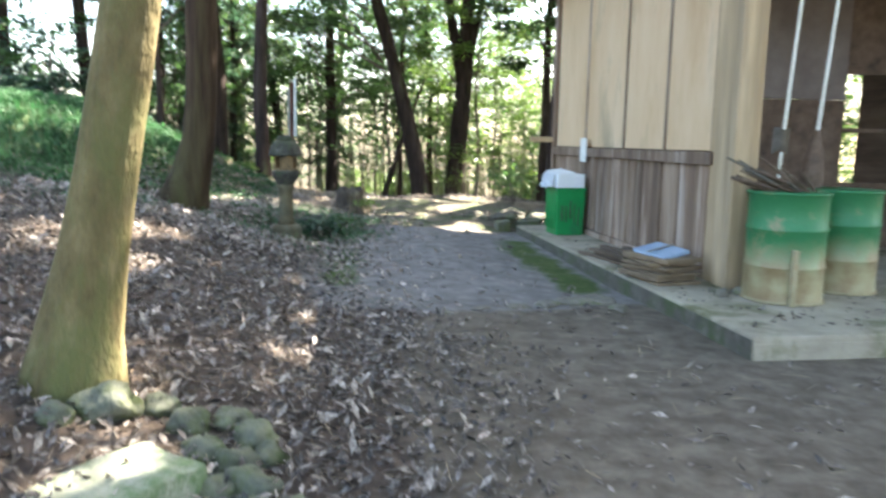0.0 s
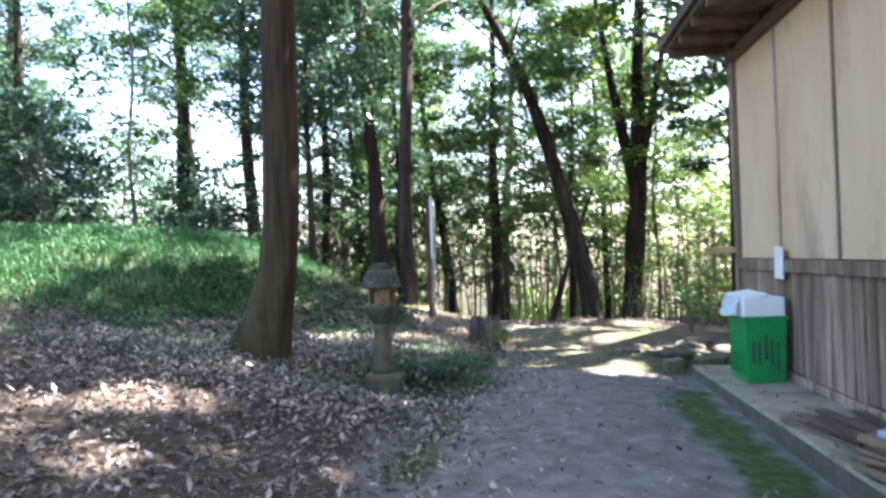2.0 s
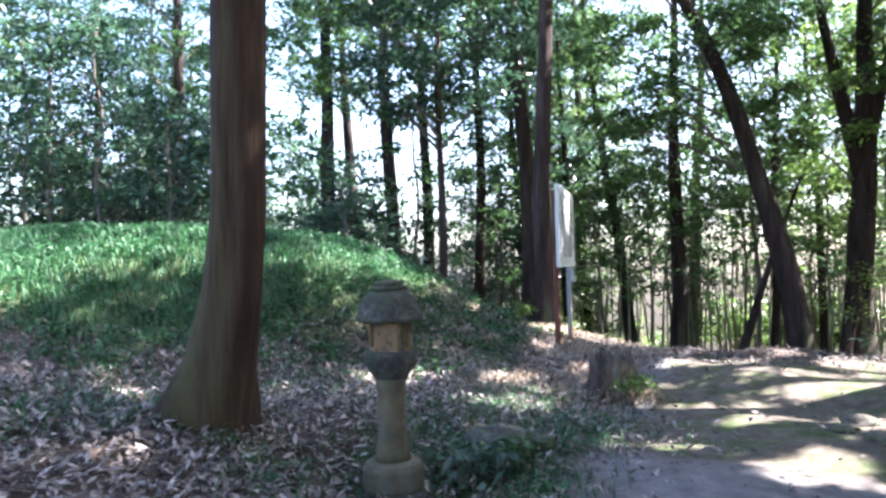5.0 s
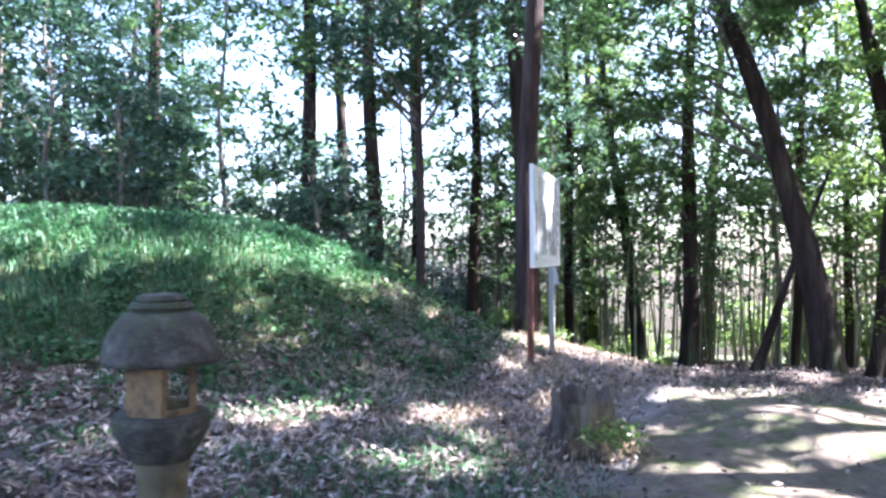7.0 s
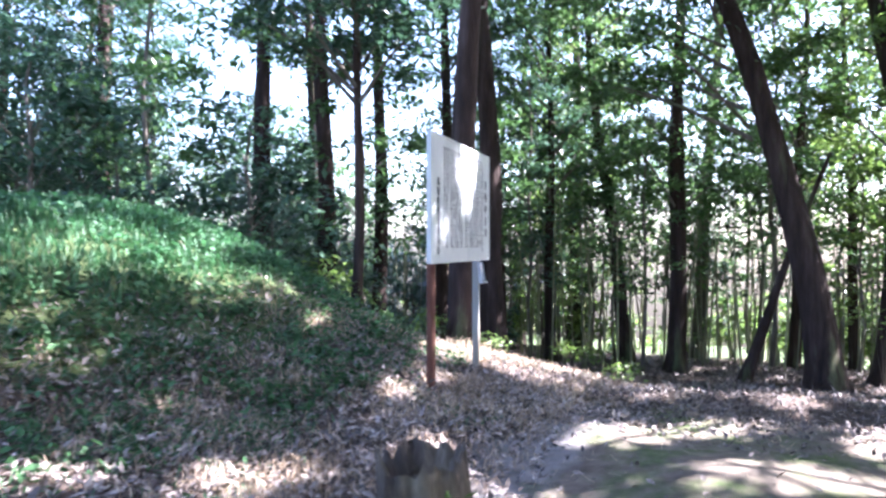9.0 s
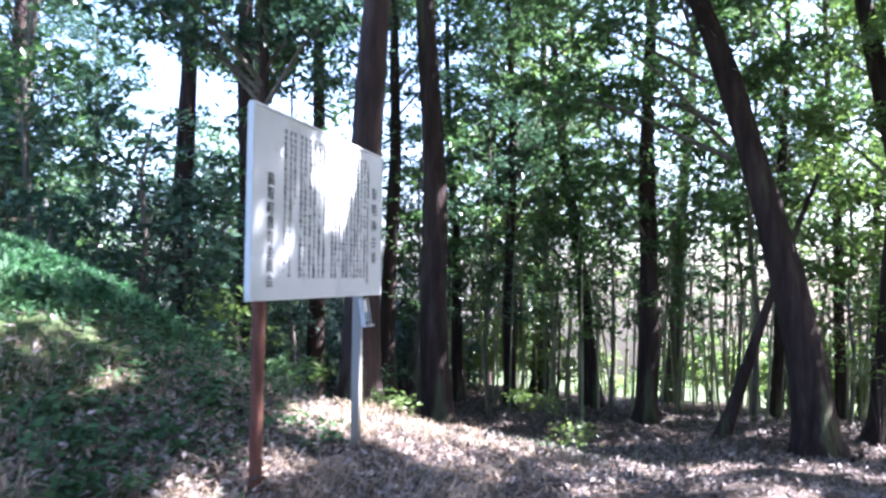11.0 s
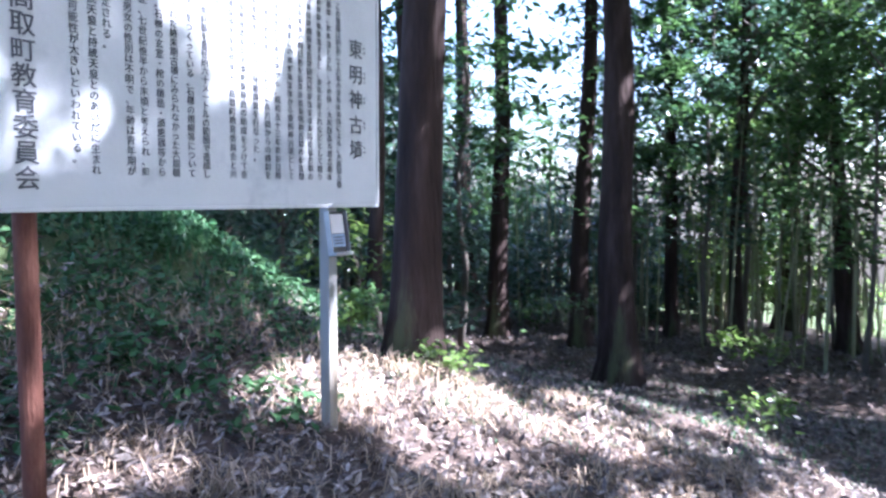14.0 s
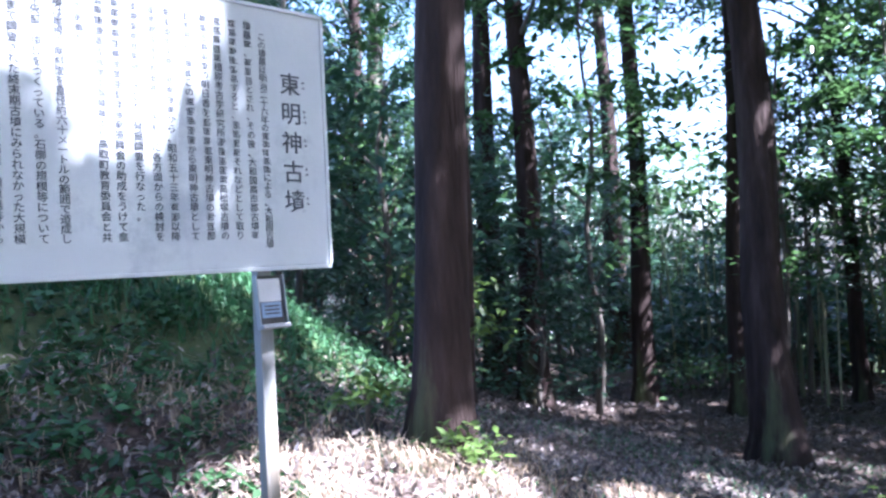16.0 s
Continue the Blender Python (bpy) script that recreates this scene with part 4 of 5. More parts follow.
def limbs_to(centers, z0, z1, every, seed, r0=0.035):
    bm = bmesh.new()
    for c in centers[::every]:
        h = max(z0, c[2] - 0.5 * math.hypot(c[0], c[1]) - 0.3)
        a = Vector((0, 0, h))
        b = Vector(c)
        m = (a + b) / 2 + Vector((0, 0, 0.12))
        tube([a, m, b], [r0, r0 * 0.6, r0 * 0.25], 5, bm=bm, cap=False)
    return bm


# openings in the canopy: lit places on the ground and the board, with the width of the beam that reaches them
BEAMS = [((-1.52, 17.58, 2.72), 0.22), ((-1.49, 17.36, 2.87), 0.15), ((-1.56, 17.82, 2.87), 0.15), ((-0.7, 13.2, 0.65), 0.2), ((-0.3, 14.4, 0.6), 0.2), ((-1.1, 14.2, 0.7), 0.18), ((-0.6, 12.7, 0.6), 0.15),
         ((2.2, 18.2, 0.3), 0.2), ((1.4, 18.9, 0.3), 0.18), ((2.8, 19.6, 0.1), 0.22), ((0.9, 20.0, 0.1), 0.16), ((3.2, 21.2, 0.0), 0.2), ((1.9, 17.2, 0.4), 0.15), ((0.2, 21.0, 0.0), 0.2), ((-0.9, 20.6, 0.1), 0.18), ((0.9, 22.6, -0.3), 0.22), ((-1.4, 22.4, -0.3), 0.2), ((-1.95, 18.75, 0.6), 0.26), ((-2.1, 19.6, 0.5), 0.20), ((-2.0, 8.0, 0.85), 0.33), ((-2.6, 7.4, 0.9), 0.23), ((-1.7, 6.9, 0.75), 0.20),
         ((-1.2, 7.4, 0.6), 0.13), ((1.6, 11.9, 0.45), 0.26), ((2.0, 10.4, 0.4), 0.18), ((1.1, 13.1, 0.45), 0.20), ((2.2, 13.6, 0.45), 0.30),
         ((1.3, 15.2, 0.5), 0.30), ((0.4, 16.4, 0.5), 0.17), ((-0.7, 15.2, 0.6), 0.15), ((-0.75, 3.6, 0.5), 0.11), ((-1.08, 4.4, 0.7), 0.08), ((-1.05, 4.4, 1.0), 0.07), ((-1.02, 4.4, 1.3), 0.08), ((-0.98, 4.4, 1.65), 0.10), ((-0.95, 4.4, 2.0), 0.10), ((-2.24, 19.5, 1.0), 0.06), ((-2.24, 19.5, 1.5), 0.05), ((-2.24, 19.5, 2.1), 0.05), ((-2.22, 19.5, 2.7), 0.05), ((-2.2, 19.5, 3.3), 0.05),
         ((0.6, 19.4, 0.1), 0.15), ((1.6, 20.2, 0.0), 0.17), ((-0.6, 20.6, 0.0), 0.15), ((-1.8, 21.6, 0.0), 0.17), ((-3.0, 27.9, -0.3), 0.20),
         ((2.4, 18.5, 0.1), 0.20), ((-0.9, 12.2, 0.6), 0.11), ((-0.9, 10.5, 0.9), 0.10), ((2.4, 11.7, 0.5), 0.13),
         ((1.7, 15.2, 0.5), 0.53), ((1.2, 13.8, 0.45), 0.26), ((0.9, 16.8, 0.5), 0.30), ((2.3, 16.6, 0.45), 0.36), ((-2.0, 18.2, 0.75), 0.30), ((-1.3, 18.6, 0.5), 0.23),
         ((-1.0, 19.6, 0.3), 0.26), ((-1.6, 16.9, 0.65), 0.18), ((0.2, 18.3, 0.4), 0.20), ((-0.3, 14.6, 0.6), 0.17), ((1.5, 9.6, 0.4), 0.17), ((-2.0, 18.7, 0.7), 0.36), ((-1.6, 19.3, 0.5), 0.26), ((0.55, 13.7, 0.45), 0.16), ((0.15, 14.7, 0.5), 0.13), ((0.06, 13.9, 0.7), 0.09), ((-0.5, 21.6, -0.1), 0.18), ((0.7, 22.3, -0.2), 0.22), ((-2.6, 22.6, 0.0), 0.20), ((1.8, 23.0, -0.3), 0.24), ((-1.6, 20.3, 0.2), 0.21), ((-3.4, 23.8, -0.1), 0.15), ((-0.2, 19.0, 0.3), 0.21), ((1.0, 20.9, 0.0), 0.17), ((0.2, 20.0, 0.2), 0.15)]

_g = random.Random(77)
for _ in range(48):
    _x, _y = _g.uniform(-2.4, 3.0), _g.uniform(11.5, 23.5)
    BEAMS.append(((_x, _y, float(np.interp(_y, [12, 17, 26], [0.5, 0.5, -0.7]))), _g.uniform(0.07, 0.25)))
for _ in range(30):
    _x, _y = _g.uniform(-2.6, 0.2), _g.uniform(9.5, 16.0)
    BEAMS.append(((_x, _y, 0.65), _g.uniform(0.05, 0.15)))
for _ in range(16):
    _x, _y = _g.uniform(-5.0, 0.3), _g.uniform(4.0, 12.5)
    BEAMS.append(((_x, _y, 0.7), _g.uniform(0.05, 0.13)))
for _ in range(26):
    _x, _y = _g.uniform(-14, -5.5), _g.uniform(12, 26)
    BEAMS.append(((_x, _y, 1.8), _g.uniform(0.06, 0.2)))
for _k in range(34):
    BEAMS.append(((_g.uniform(-9, 5), _g.uniform(30, 46), _g.uniform(1.0, 4.5)), _g.uniform(0.5, 1.2)))


def past_board(beam):
    """Whether a beam misses the face of the information board."""
    (x, y, z), rad = beam
    k = (-1.45 - x) / SUN_DIR.x
    return not (k > 0 and 15.9 < y + k * SUN_DIR.y < 18.7 and 1.6 < z + k * SUN_DIR.z < 3.1)


BEAMS = BEAMS[:3] + [b for b in BEAMS[3:] if past_board(b)]


def carved(p, origin, margin=0.0):
    """Leaves left after the beams of light have their openings."""
    w = p + np.array(origin)
    keep = np.ones(len(p), bool)
    d = np.array(SUN_DIR)
    for q, rad in BEAMS:
        v = w - np.array(q)
        k = v @ d
        off = np.linalg.norm(v - k[:, None] * d, axis=1)
        keep &= (off > rad + margin * min(1, rad / 0.25)) | (k < 0)
    return p[keep]


LEAVES = [M_LEAF, M_LEAF_DARK, M_LEAF, M_LEAF_BRIGHT]


def add_crown(t, origin, kind, z0, z1, radius, shift, seed, count=100, per=95, size=0.17):
    cc = crown_centers(count, z0, z1, radius, 100 + seed) + np.array([shift[0], shift[1], 0])
    p = carved(spray_points(cc, 0.62, per, 200 + seed), origin, 0.7 * size)
    c = new("crown", leaf_mesh("crown", p, None, size, LEAVES[kind], 300 + seed))
    c.parent = t
    c["kind"] = "stuff"
    bm = bmesh.new()
    for q in cc[::4]:
        h = max(z0 - 1.2, q[2] - 0.5 * math.hypot(q[0] - shift[0], q[1] - shift[1]) - 0.4)
        k = h / ((z0 + z1) / 2)
        a, b = Vector((shift[0] * k, shift[1] * k, h)), Vector(q)
        tube([a, (a + b) / 2 + Vector((0, 0, 0.15)), b], [0.045, 0.028, 0.01], 5, bm=bm, cap=False)
    tagged(part("branchwork", bm, M_BARK_GREY, t), kind="stuff")


def tall_tree(x, y, r, height, lean=(0, 0), bark=None, flare=1.9, label="", bend=0.0, crown=None, crown_z=None, name="tree", seed=0, crown_scale=1.0, spread=3.2, per=95, size=0.19, forks=(), foot=0.0):
    """A standing tree: flared trunk, limbs and a leafy crown. lean is the shift of the top at 10 m height, in metres."""
    z = gz(x, y)
    t = holder(name, pose(x, y, z), label or "tall forest tree with dark brown bark", "tree", "forest trees")
    pts, rad = [], []
    for k in range(22):
        h = -0.25 + (height + 0.25) * (k / 21) ** 1.35
        s = max(0, h) / 10
        wob = 0.05 * math.sin(h * 0.7 + seed) * min(1, max(0, h) / 2)
        pts.append((lean[0] * s + bend * s * (1 - s) * 2 + wob - foot * (1 - math.exp(-max(0, h) / 0.6)), lean[1] * s + wob * 0.5, h))
        rad.append(r * (1 + (flare - 1) * math.exp(-max(0, h) / (1.4 * r + 0.12))) * (1 - 0.75 * max(0, h) / height))
    part("trunk", tube(pts, rad, 28 if r > 0.15 else 12, 0.16 if r > 0.15 else 0.1, seed, roots=0.22 if r > 0.15 else 0.0), bark or M_BARK, t, "", True)
    for h, dx, q in forks:
        s = h / 10
        p0 = Vector((lean[0] * s, lean[1] * s, h - 0.2))
        part("fork", tube([p0 + Vector((dx * k * (1.2 - 0.2 * k), 0.1 * dx * k, (height * 0.8 - h) * k)) for k in (0, 0.15, 0.35, 0.6, 1)], [q, q * 0.92, q * 0.8, q * 0.6, q * 0.3], 14, 0.12, seed), bark or M_BARK, t, "", True)
    if crown is not None:
        cz = crown_z if crown_z is not None else height * 0.55
        k = (cz + height) / 20
        add_crown(t, (x, y, z), crown, cz, height + 0.5, spread * crown_scale, (lean[0] * k, lean[1] * k), seed, per=per, size=size)
    return t


# trees told apart along the walk: x, y, radius, height, lean at 10 m, bark, flare
tall_tree(-1.25, 4.3, 0.148, 12, (1.65, 0.3), M_BARK_MOSS, 1.75, "smooth mossy yellow-brown tree trunk beside border stones", seed=1, crown=0, crown_z=6.5)
tall_tree(-2.22, 10.25, 0.2, 15, (0.35, 0.1), M_BARK_OCHRE, 1.7, foot=-0.29, label="thick straight brown cedar trunk with flared root foot", seed=2, crown=1, crown_z=8)
tall_tree(-2.45, 19.42, 0.18, 16, (0.0, 0.7), M_BARK, 1.3, "reddish brown cedar trunk behind the information board", seed=3, crown=1, crown_z=7.5)
# crown widened and thickened so that it shades the mound's flank
tall_tree(-4.62, 26.2, 0.3, 17, (-0.55, 0.2), M_BARK, 1.35, "straight reddish brown cedar trunk on the slope", seed=4, crown=2, crown_z=9, crown_scale=1.35, per=130)
tall_tree(-3.46, 34.7, 0.22, 16, (-1.2, 0.0), M_BARK, 1.5, seed=5, crown=0, crown_z=5.0, per=140)
tall_tree(-1.45, 31.2, 0.24, 17, (0.1, 0.1), M_BARK, 1.4, seed=6, crown=0, crown_z=4.6, per=150)
tall_tree(-1.79, 38.6, 0.27, 17, (0.6, 0.1), M_BARK_GREY, 1.4, seed=7, crown=3, crown_z=5, per=140)
tall_tree(2.05, 27.0, 0.33, 14, (-2.75, 0.4), M_BARK, 1.5, "big dark tree trunk leaning far over", seed=8, crown=2, crown_z=6.0, bend=0.92, per=170)
tall_tree(0.45, 28.1, 0.13, 5, (3.4, 0.3), M_BARK, 1.4, "thin slanting tree trunk beside the leaning tree", seed=9)
tall_tree(3.5, 29.8, 0.38, 16, (0.5, 0.0), M_BARK, 1.5, "thick dark forked tree trunk", seed=10, crown=3, crown_z=5.5, per=150, forks=[(5.2, -1.3, 0.22), (5.6, 1.5, 0.17)])
# broad dense crown, enlarged to keep sun off the mound's flank
tall_tree(5.3, 21.1, 0.24, 15, (0.1, 0.0), M_BARK, 1.4, seed=11, crown=3, crown_z=7.5, spread=5.6, per=190, size=0.27)
tall_tree(-19.9, 28.0, 0.34, 17, (0.5, 0.0), M_BARK_GREY, 1.3, seed=12, crown=1, crown_z=5)
tall_tree(-5.55, 21.7, 0.11, 10, (0.1, 0.1), M_BARK, 1.3, "slim dark tree trunk behind the mound", seed=13, crown=1, crown_z=5, crown_scale=0.7)
tall_tree(-11.6, 26.6, 0.3, 17, (-0.1, 0.0), M_BARK, 1.3, seed=14, crown=2, crown_z=10.5)
tall_tree(-15.2, 34.2, 0.36, 16, (-0.3, 0.0), M_BARK, 1.3, seed=15, crown=0, crown_z=11)
tall_tree(-7.63, 29.6, 0.22, 15, (0.0, 0.2), M_BARK, 1.4, seed=16, crown=1, crown_z=8.5)
tall_tree(-9.0, 28.4, 0.23, 16, (-0.1, 0.1), M_BARK, 1.4, seed=17, crown=2, crown_z=10)
tall_tree(-8.6, 25.2, 0.26, 14, (-0.2, 0.1), M_BARK, 1.4, seed=18, crown=0, crown_z=7, crown_scale=0.8)
tall_tree(-17.9, 26.6, 0.3, 16, (0.0, 0.0), M_BARK, 1.3, seed=19, crown=1, crown_z=7)
tall_tree(-6.4, 39.2, 0.33, 16, (0.0, 0.0), M_BARK, 1.6, seed=20, crown=3, crown_z=7)
tall_tree(-10.4, 43.7, 0.3, 16, (0.2, 0.0), M_BARK, 1.3, seed=21, crown=0, crown_z=7)
tall_tree(-9.3, 44.1, 0.24, 17, (1.6, 0.0), M_BARK_GREY, 1.3, seed=22, crown=3, crown_z=8)

# mostly unseen trees added beyond the hall and downslope, whose crowns shade the place
for k, (x, y, hgt) in enumerate([(8.6, 4.5, 15), (9.3, 8.2, 16), (11.5, 9.5, 16), (8.2, 13.6, 16), (10.5, 17.5, 17), (7.2, 19.5, 15), (13.0, 22.0, 17), (9.0, 25.5, 16), (6.9, 24.4, 16), (14.0, 14.0, 17),
                                 (6.8, 29.0, 15), (12.0, 30.0, 16), (15.0, 6.0, 17), (11.0, 0.5, 16), (6.5, -3.0, 15), (4.6, 16.6, 13), (-3.5, -3.0, 15), (5.6, 13.6, 15)]):
    tall_tree(x, y, 0.22, hgt, (0.2, 0.1), M_BARK, 1.4, seed=40 + k, crown=(0, 3, 2, 0)[k % 4], crown_z=6.0 if k not in (15, 16) else 7.5, spread=3.9, per=130, size=0.27)
for k, (x, y) in enumerate([(-23.0, 30.0), (-27.0, 24.5), (-26.0, 36.0), (-19.5, 24.5), (-24.5, 20.0)]):
    tall_tree(x, y, 0.2, 15, (0.2 - 0.1 * k, 0.1), M_BARK, 1.3, seed=80 + k, crown=(1, 0, 1, 0)[k % 4], crown_z=3.4, spread=3.3, per=100, size=0.19)
for k, (x, y) in enumerate([(1.4, 34.5), (4.2, 39.0), (-5.5, 33.0), (3.1, 36.0), (-7.0, 32.8)]):
    tall_tree(x, y, 0.17, 14, (0.3 - 0.2 * k, 0.1), M_BARK, 1.3, seed=70 + k, crown=(0, 3, 0, 3, 2)[k], crown_z=(4.5, 6.0, 6.0, 4.5, 3.8)[k], spread=2.8, per=(110, 110, 90, 110, 95)[k], size=0.2)

# ---- younger trees of the understorey, built in a few kinds and repeated ----
KINDS = [(7.5, 66, 1.9, M_LEAF), (6.0, 56, 1.6, M_LEAF_DARK), (8.5, 72, 2.1, M_LEAF_BRIGHT), (4.0, 44, 1.5, M_LEAF_DARK), (9.0, 66, 1.9, M_LEAF_DARK), (2.2, 26, 1.2, M_LEAF_DARK), (10.5, 80, 2.2, M_LEAF), (2.7, 34, 1.4, M_LEAF_BRIGHT)]


def young_tree(k, per, size, seed):
    h, n, rad, mtl = KINDS[k]
    cc = crown_centers(n, (2.3, 1.2, 2.4, 0.25, 2.6, 0.25, 2.8, 0.3)[k], h, rad, 500 + seed)
    t = holder("young_tree", pose(0, 0, -60), "slender leafy evergreen young tree in the forest", "tree", "young trees of the understorey")
    part("trunk", tube([(0.08 * math.sin(i * 1.3 + seed), 0.06 * math.cos(i * 1.7), -0.2 + i * h / 9) for i in range(10)], [0.06 * (1 - i / 11) + 0.008 for i in range(10)], 8), M_BARK_GREY, t, "", True)
    tagged(part("branchwork", limbs_to(cc, 0.4, h, 3, seed, 0.016), M_BARK_GREY, t), kind="stuff")
    c = new("crown", leaf_mesh("crown", spray_points(cc, 0.55, per, 600 + seed), None, size, mtl, 700 + seed, 0.48))
    c.parent = t
    c["kind"] = "stuff"
    return t


NEAR_KINDS = [young_tree(k, 42, 0.19, k) for k in range(len(KINDS))]
FAR_KINDS = [young_tree(k, 20, 0.28, 20 + k) for k in range(len(KINDS))]

r = random.Random(21)
spots = []


def stands_clear(x, y):
    """Whether a young tree has room here: none on the mound, the path or the open floor under the cedars."""
    if y < 20 and -22 < x < 5:
        return False
    if -7 < x < 9.5 and y < 31.0 + 0.15 * abs(x) and y < 33:
        return False
    if x > 5 and y < 22:
        return False
    if -4.5 < x < 3 and 29 < y < 36 and r.random() < 0.45:
        return False
    if x > -4 and r.random() < 0.4:
        return False
    return True


def set_young_tree(x, y, k):
    s = r.uniform(0.75, 1.25)
    far = y > 36 or x < -19
    copy_thing((FAR_KINDS if far else NEAR_KINDS)[k], pose(x, y, gz(x, y), 0, 0, r.uniform(0, 360)) @ Matrix.Diagonal((s, s, s, 1)))
    spots.append((x, y))


tries = 0
while len(spots) < 185 and tries < 9000:
    tries += 1
    x, y = r.uniform(-36, 18), r.uniform(14, 42)
    if not stands_clear(x, y) or any((x - a) ** 2 + (y - b) ** 2 < 2.6 for a, b in spots):
        continue
    k = r.choice([0, 2, 0, 6, 6, 2, 4]) if x > -8 else r.choice([0, 1, 1, 3, 4, 5, 6])
    if x > 1 and r.random() < 0.6:
        k = r.choice([2, 2, 0])
    if -17.5 < x < -9.5 and y > 25 and r.random() < 0.75:
        k = r.choice([3, 3, 5])
    set_young_tree(x, y, k)
# the closed wood behind the clearing
tries = 0
while tries < 36:
    tries += 1
    x, y = r.uniform(-24, 5), r.uniform(36, 42)
    if any((x - a) ** 2 + (y - b) ** 2 < 1.3 for a, b in spots):
        continue
    if x > -3 and r.random() < 0.6:
        continue
    set_young_tree(x, y, 3 if -17 < x < -9.5 else r.choice([0, 4, 6, 6, 0]) if x < 2 else r.choice([2, 0, 3]))
# sunlit shrubs along the brow
for _ in range(34):
    set_young_tree(r.uniform(-14, 11), r.uniform(38.5, 44), 7)
for t in NEAR_KINDS + FAR_KINDS:
    for o in (*t.children_recursive, t):
        bpy.data.objects.remove(o)


# ---- thin stems on the far slope ----
def thicket():
    g = random.Random(5)
    bm = bmesh.new()
    for i in range(330):
        x, y = g.uniform(-12, 14), g.uniform(31, 43)
        z = gz(x, y)
        h = g.uniform(3, 6.5)
        a, b = g.uniform(-0.5, 0.5), g.uniform(-0.4, 0.4)
        q = g.uniform(0.018, 0.045)
        tube([(x, y, z - 0.1), (x + a * 0.4, y + b * 0.4, z + h * 0.5), (x + a, y + b, z + h)], [q, q * 0.8, q * 0.3], 5, bm=bm, cap=False)
    ob = part("thicket_stems", bm, M_STEM)
    tagged(ob, "thicket of thin grey-green stems on the far slope", "thicket", kind="stuff")


thicket()


# ---- litter, grass and low plants ----
def litter():
    g = np.random.default_rng(31)
    n = 190000
    x, y = g.uniform(-7, 5.5, n), g.uniform(2.2, 26, n) ** 1.0
    keep = np.ones(n, bool)
    edge = np.interp(y, [2, 5.5, 7.2], [0.75, 0.75, 0.0])
    on_path = smooth01(-0.5, 0.6, x - edge + 0.25 * np.sin(y * 0.9)) * (1 - smooth01(15.5, 18.0, y))
    on_path = on_path * (1 - 0.12 * np.exp(-(((y - 6.75 - 0.12 * np.sin(3 * x)) / 0.22) ** 2)) * (x < 2.4))
    keep &= g.uniform(0, 1, n) > on_path * np.interp(y, [2, 6, 8], [0.93, 0.94, 0.96])
    keep &= ~((x > 2.3) & (y > 5.0) & (y < 12.3))
    keep &= g.uniform(0, 1, n) > 0.97 * smooth01(0.2, 1.0, mound_rise(x, y))
    keep &= g.uniform(0, 1, n) < np.interp(y, [2, 8, 16, 20, 26], [1, 0.9, 0.9, 0.8, 0.35])
    x, y = x[keep], y[keep]
    z = ground_z(x, y) + g.uniform(0.0, 0.035, len(x))
    me = leaf_mesh("fallen_leaves", np.stack([x, y, z], -1), None, 0.062, M_LITTER, 32, 0.4, -0.25)
    # pale leaf litter; near the lantern its colour also stands in for bright haze
    x2, y2 = g.uniform(-3.6, 0.4, 22000), g.uniform(8.5, 20.5, 22000)
    ok = (g.uniform(0, 1, 22000) > 0.95 * smooth01(0.4, 1.1, mound_rise(x2, y2))) & (g.uniform(0, 1, 22000) > 0.75 * smooth01(16.5, 19, y2)) & (g.uniform(0, 1, 22000) > smooth01(-0.6, 0.3, x2) * (1 - smooth01(15.5, 18, y2)))
    x2, y2 = x2[ok], y2[ok]
    me2 = leaf_mesh("pale_fallen_leaves", np.stack([x2, y2, ground_z(x2, y2) + g.uniform(0.01, 0.06, len(x2))], -1), None, 0.075, M_LITTER_PALE, 33, 0.34, -0.3)
    tagged(new("pale_fallen_leaves", me2), "pale curled fallen leaves heaped on the bank", "leaves", kind="stuff")
    x4, y4 = g.uniform(-13, 10, 42000), g.uniform(-6, 12, 42000)
    ok = ((x4 < -6.5) | (y4 < 2.4) | (x4 > 6.9)) & (mound_rise(x4, y4) < 0.4)
    x4, y4 = x4[ok], y4[ok]
    me4 = leaf_mesh("outer_fallen_leaves", np.stack([x4, y4, ground_z(x4, y4) + g.uniform(0.0, 0.04, len(x4))], -1), None, 0.1, M_LITTER, 35, 0.42, -0.25)
    tagged(new("outer_fallen_leaves", me4), "brown fallen leaves under the trees round the hall", "leaves", kind="stuff")
    x5, y5 = g.uniform(-12, 5, 26000), g.uniform(23, 36, 26000)
    me5 = leaf_mesh("far_fallen_leaves", np.stack([x5, y5, ground_z(x5, y5) + g.uniform(0.0, 0.05, len(x5))], -1), None, 0.11, M_LITTER, 36, 0.42, -0.25)
    tagged(new("far_fallen_leaves", me5), "brown fallen leaves under the trees on the slope", "leaves", kind="stuff")
    x3, y3 = g.uniform(-4, 2.2, 5200), g.uniform(2.2, 13, 5200)
    ok = (g.uniform(0, 1, 5200) > 0.93 * smooth01(0.2, 1.2, x3)) & (mound_rise(x3, y3) < 0.3)
    x3, y3 = x3[ok], y3[ok]
    me3 = leaf_mesh("broad_fallen_leaves", np.stack([x3, y3, ground_z(x3, y3) + g.uniform(0.02, 0.05, len(x3))], -1), None, 0.086, M_LITTER_PALE, 34, 0.4, -0.4)
    tagged(new("broad_fallen_leaves", me3), "broad pale curled leaves lying loose on the litter", "leaves", kind="stuff")
    tagged(new("fallen_leaves", me), "dry brown and pale fallen leaves on the forest floor", "leaves", kind="stuff")


litter()
plinth_litter()


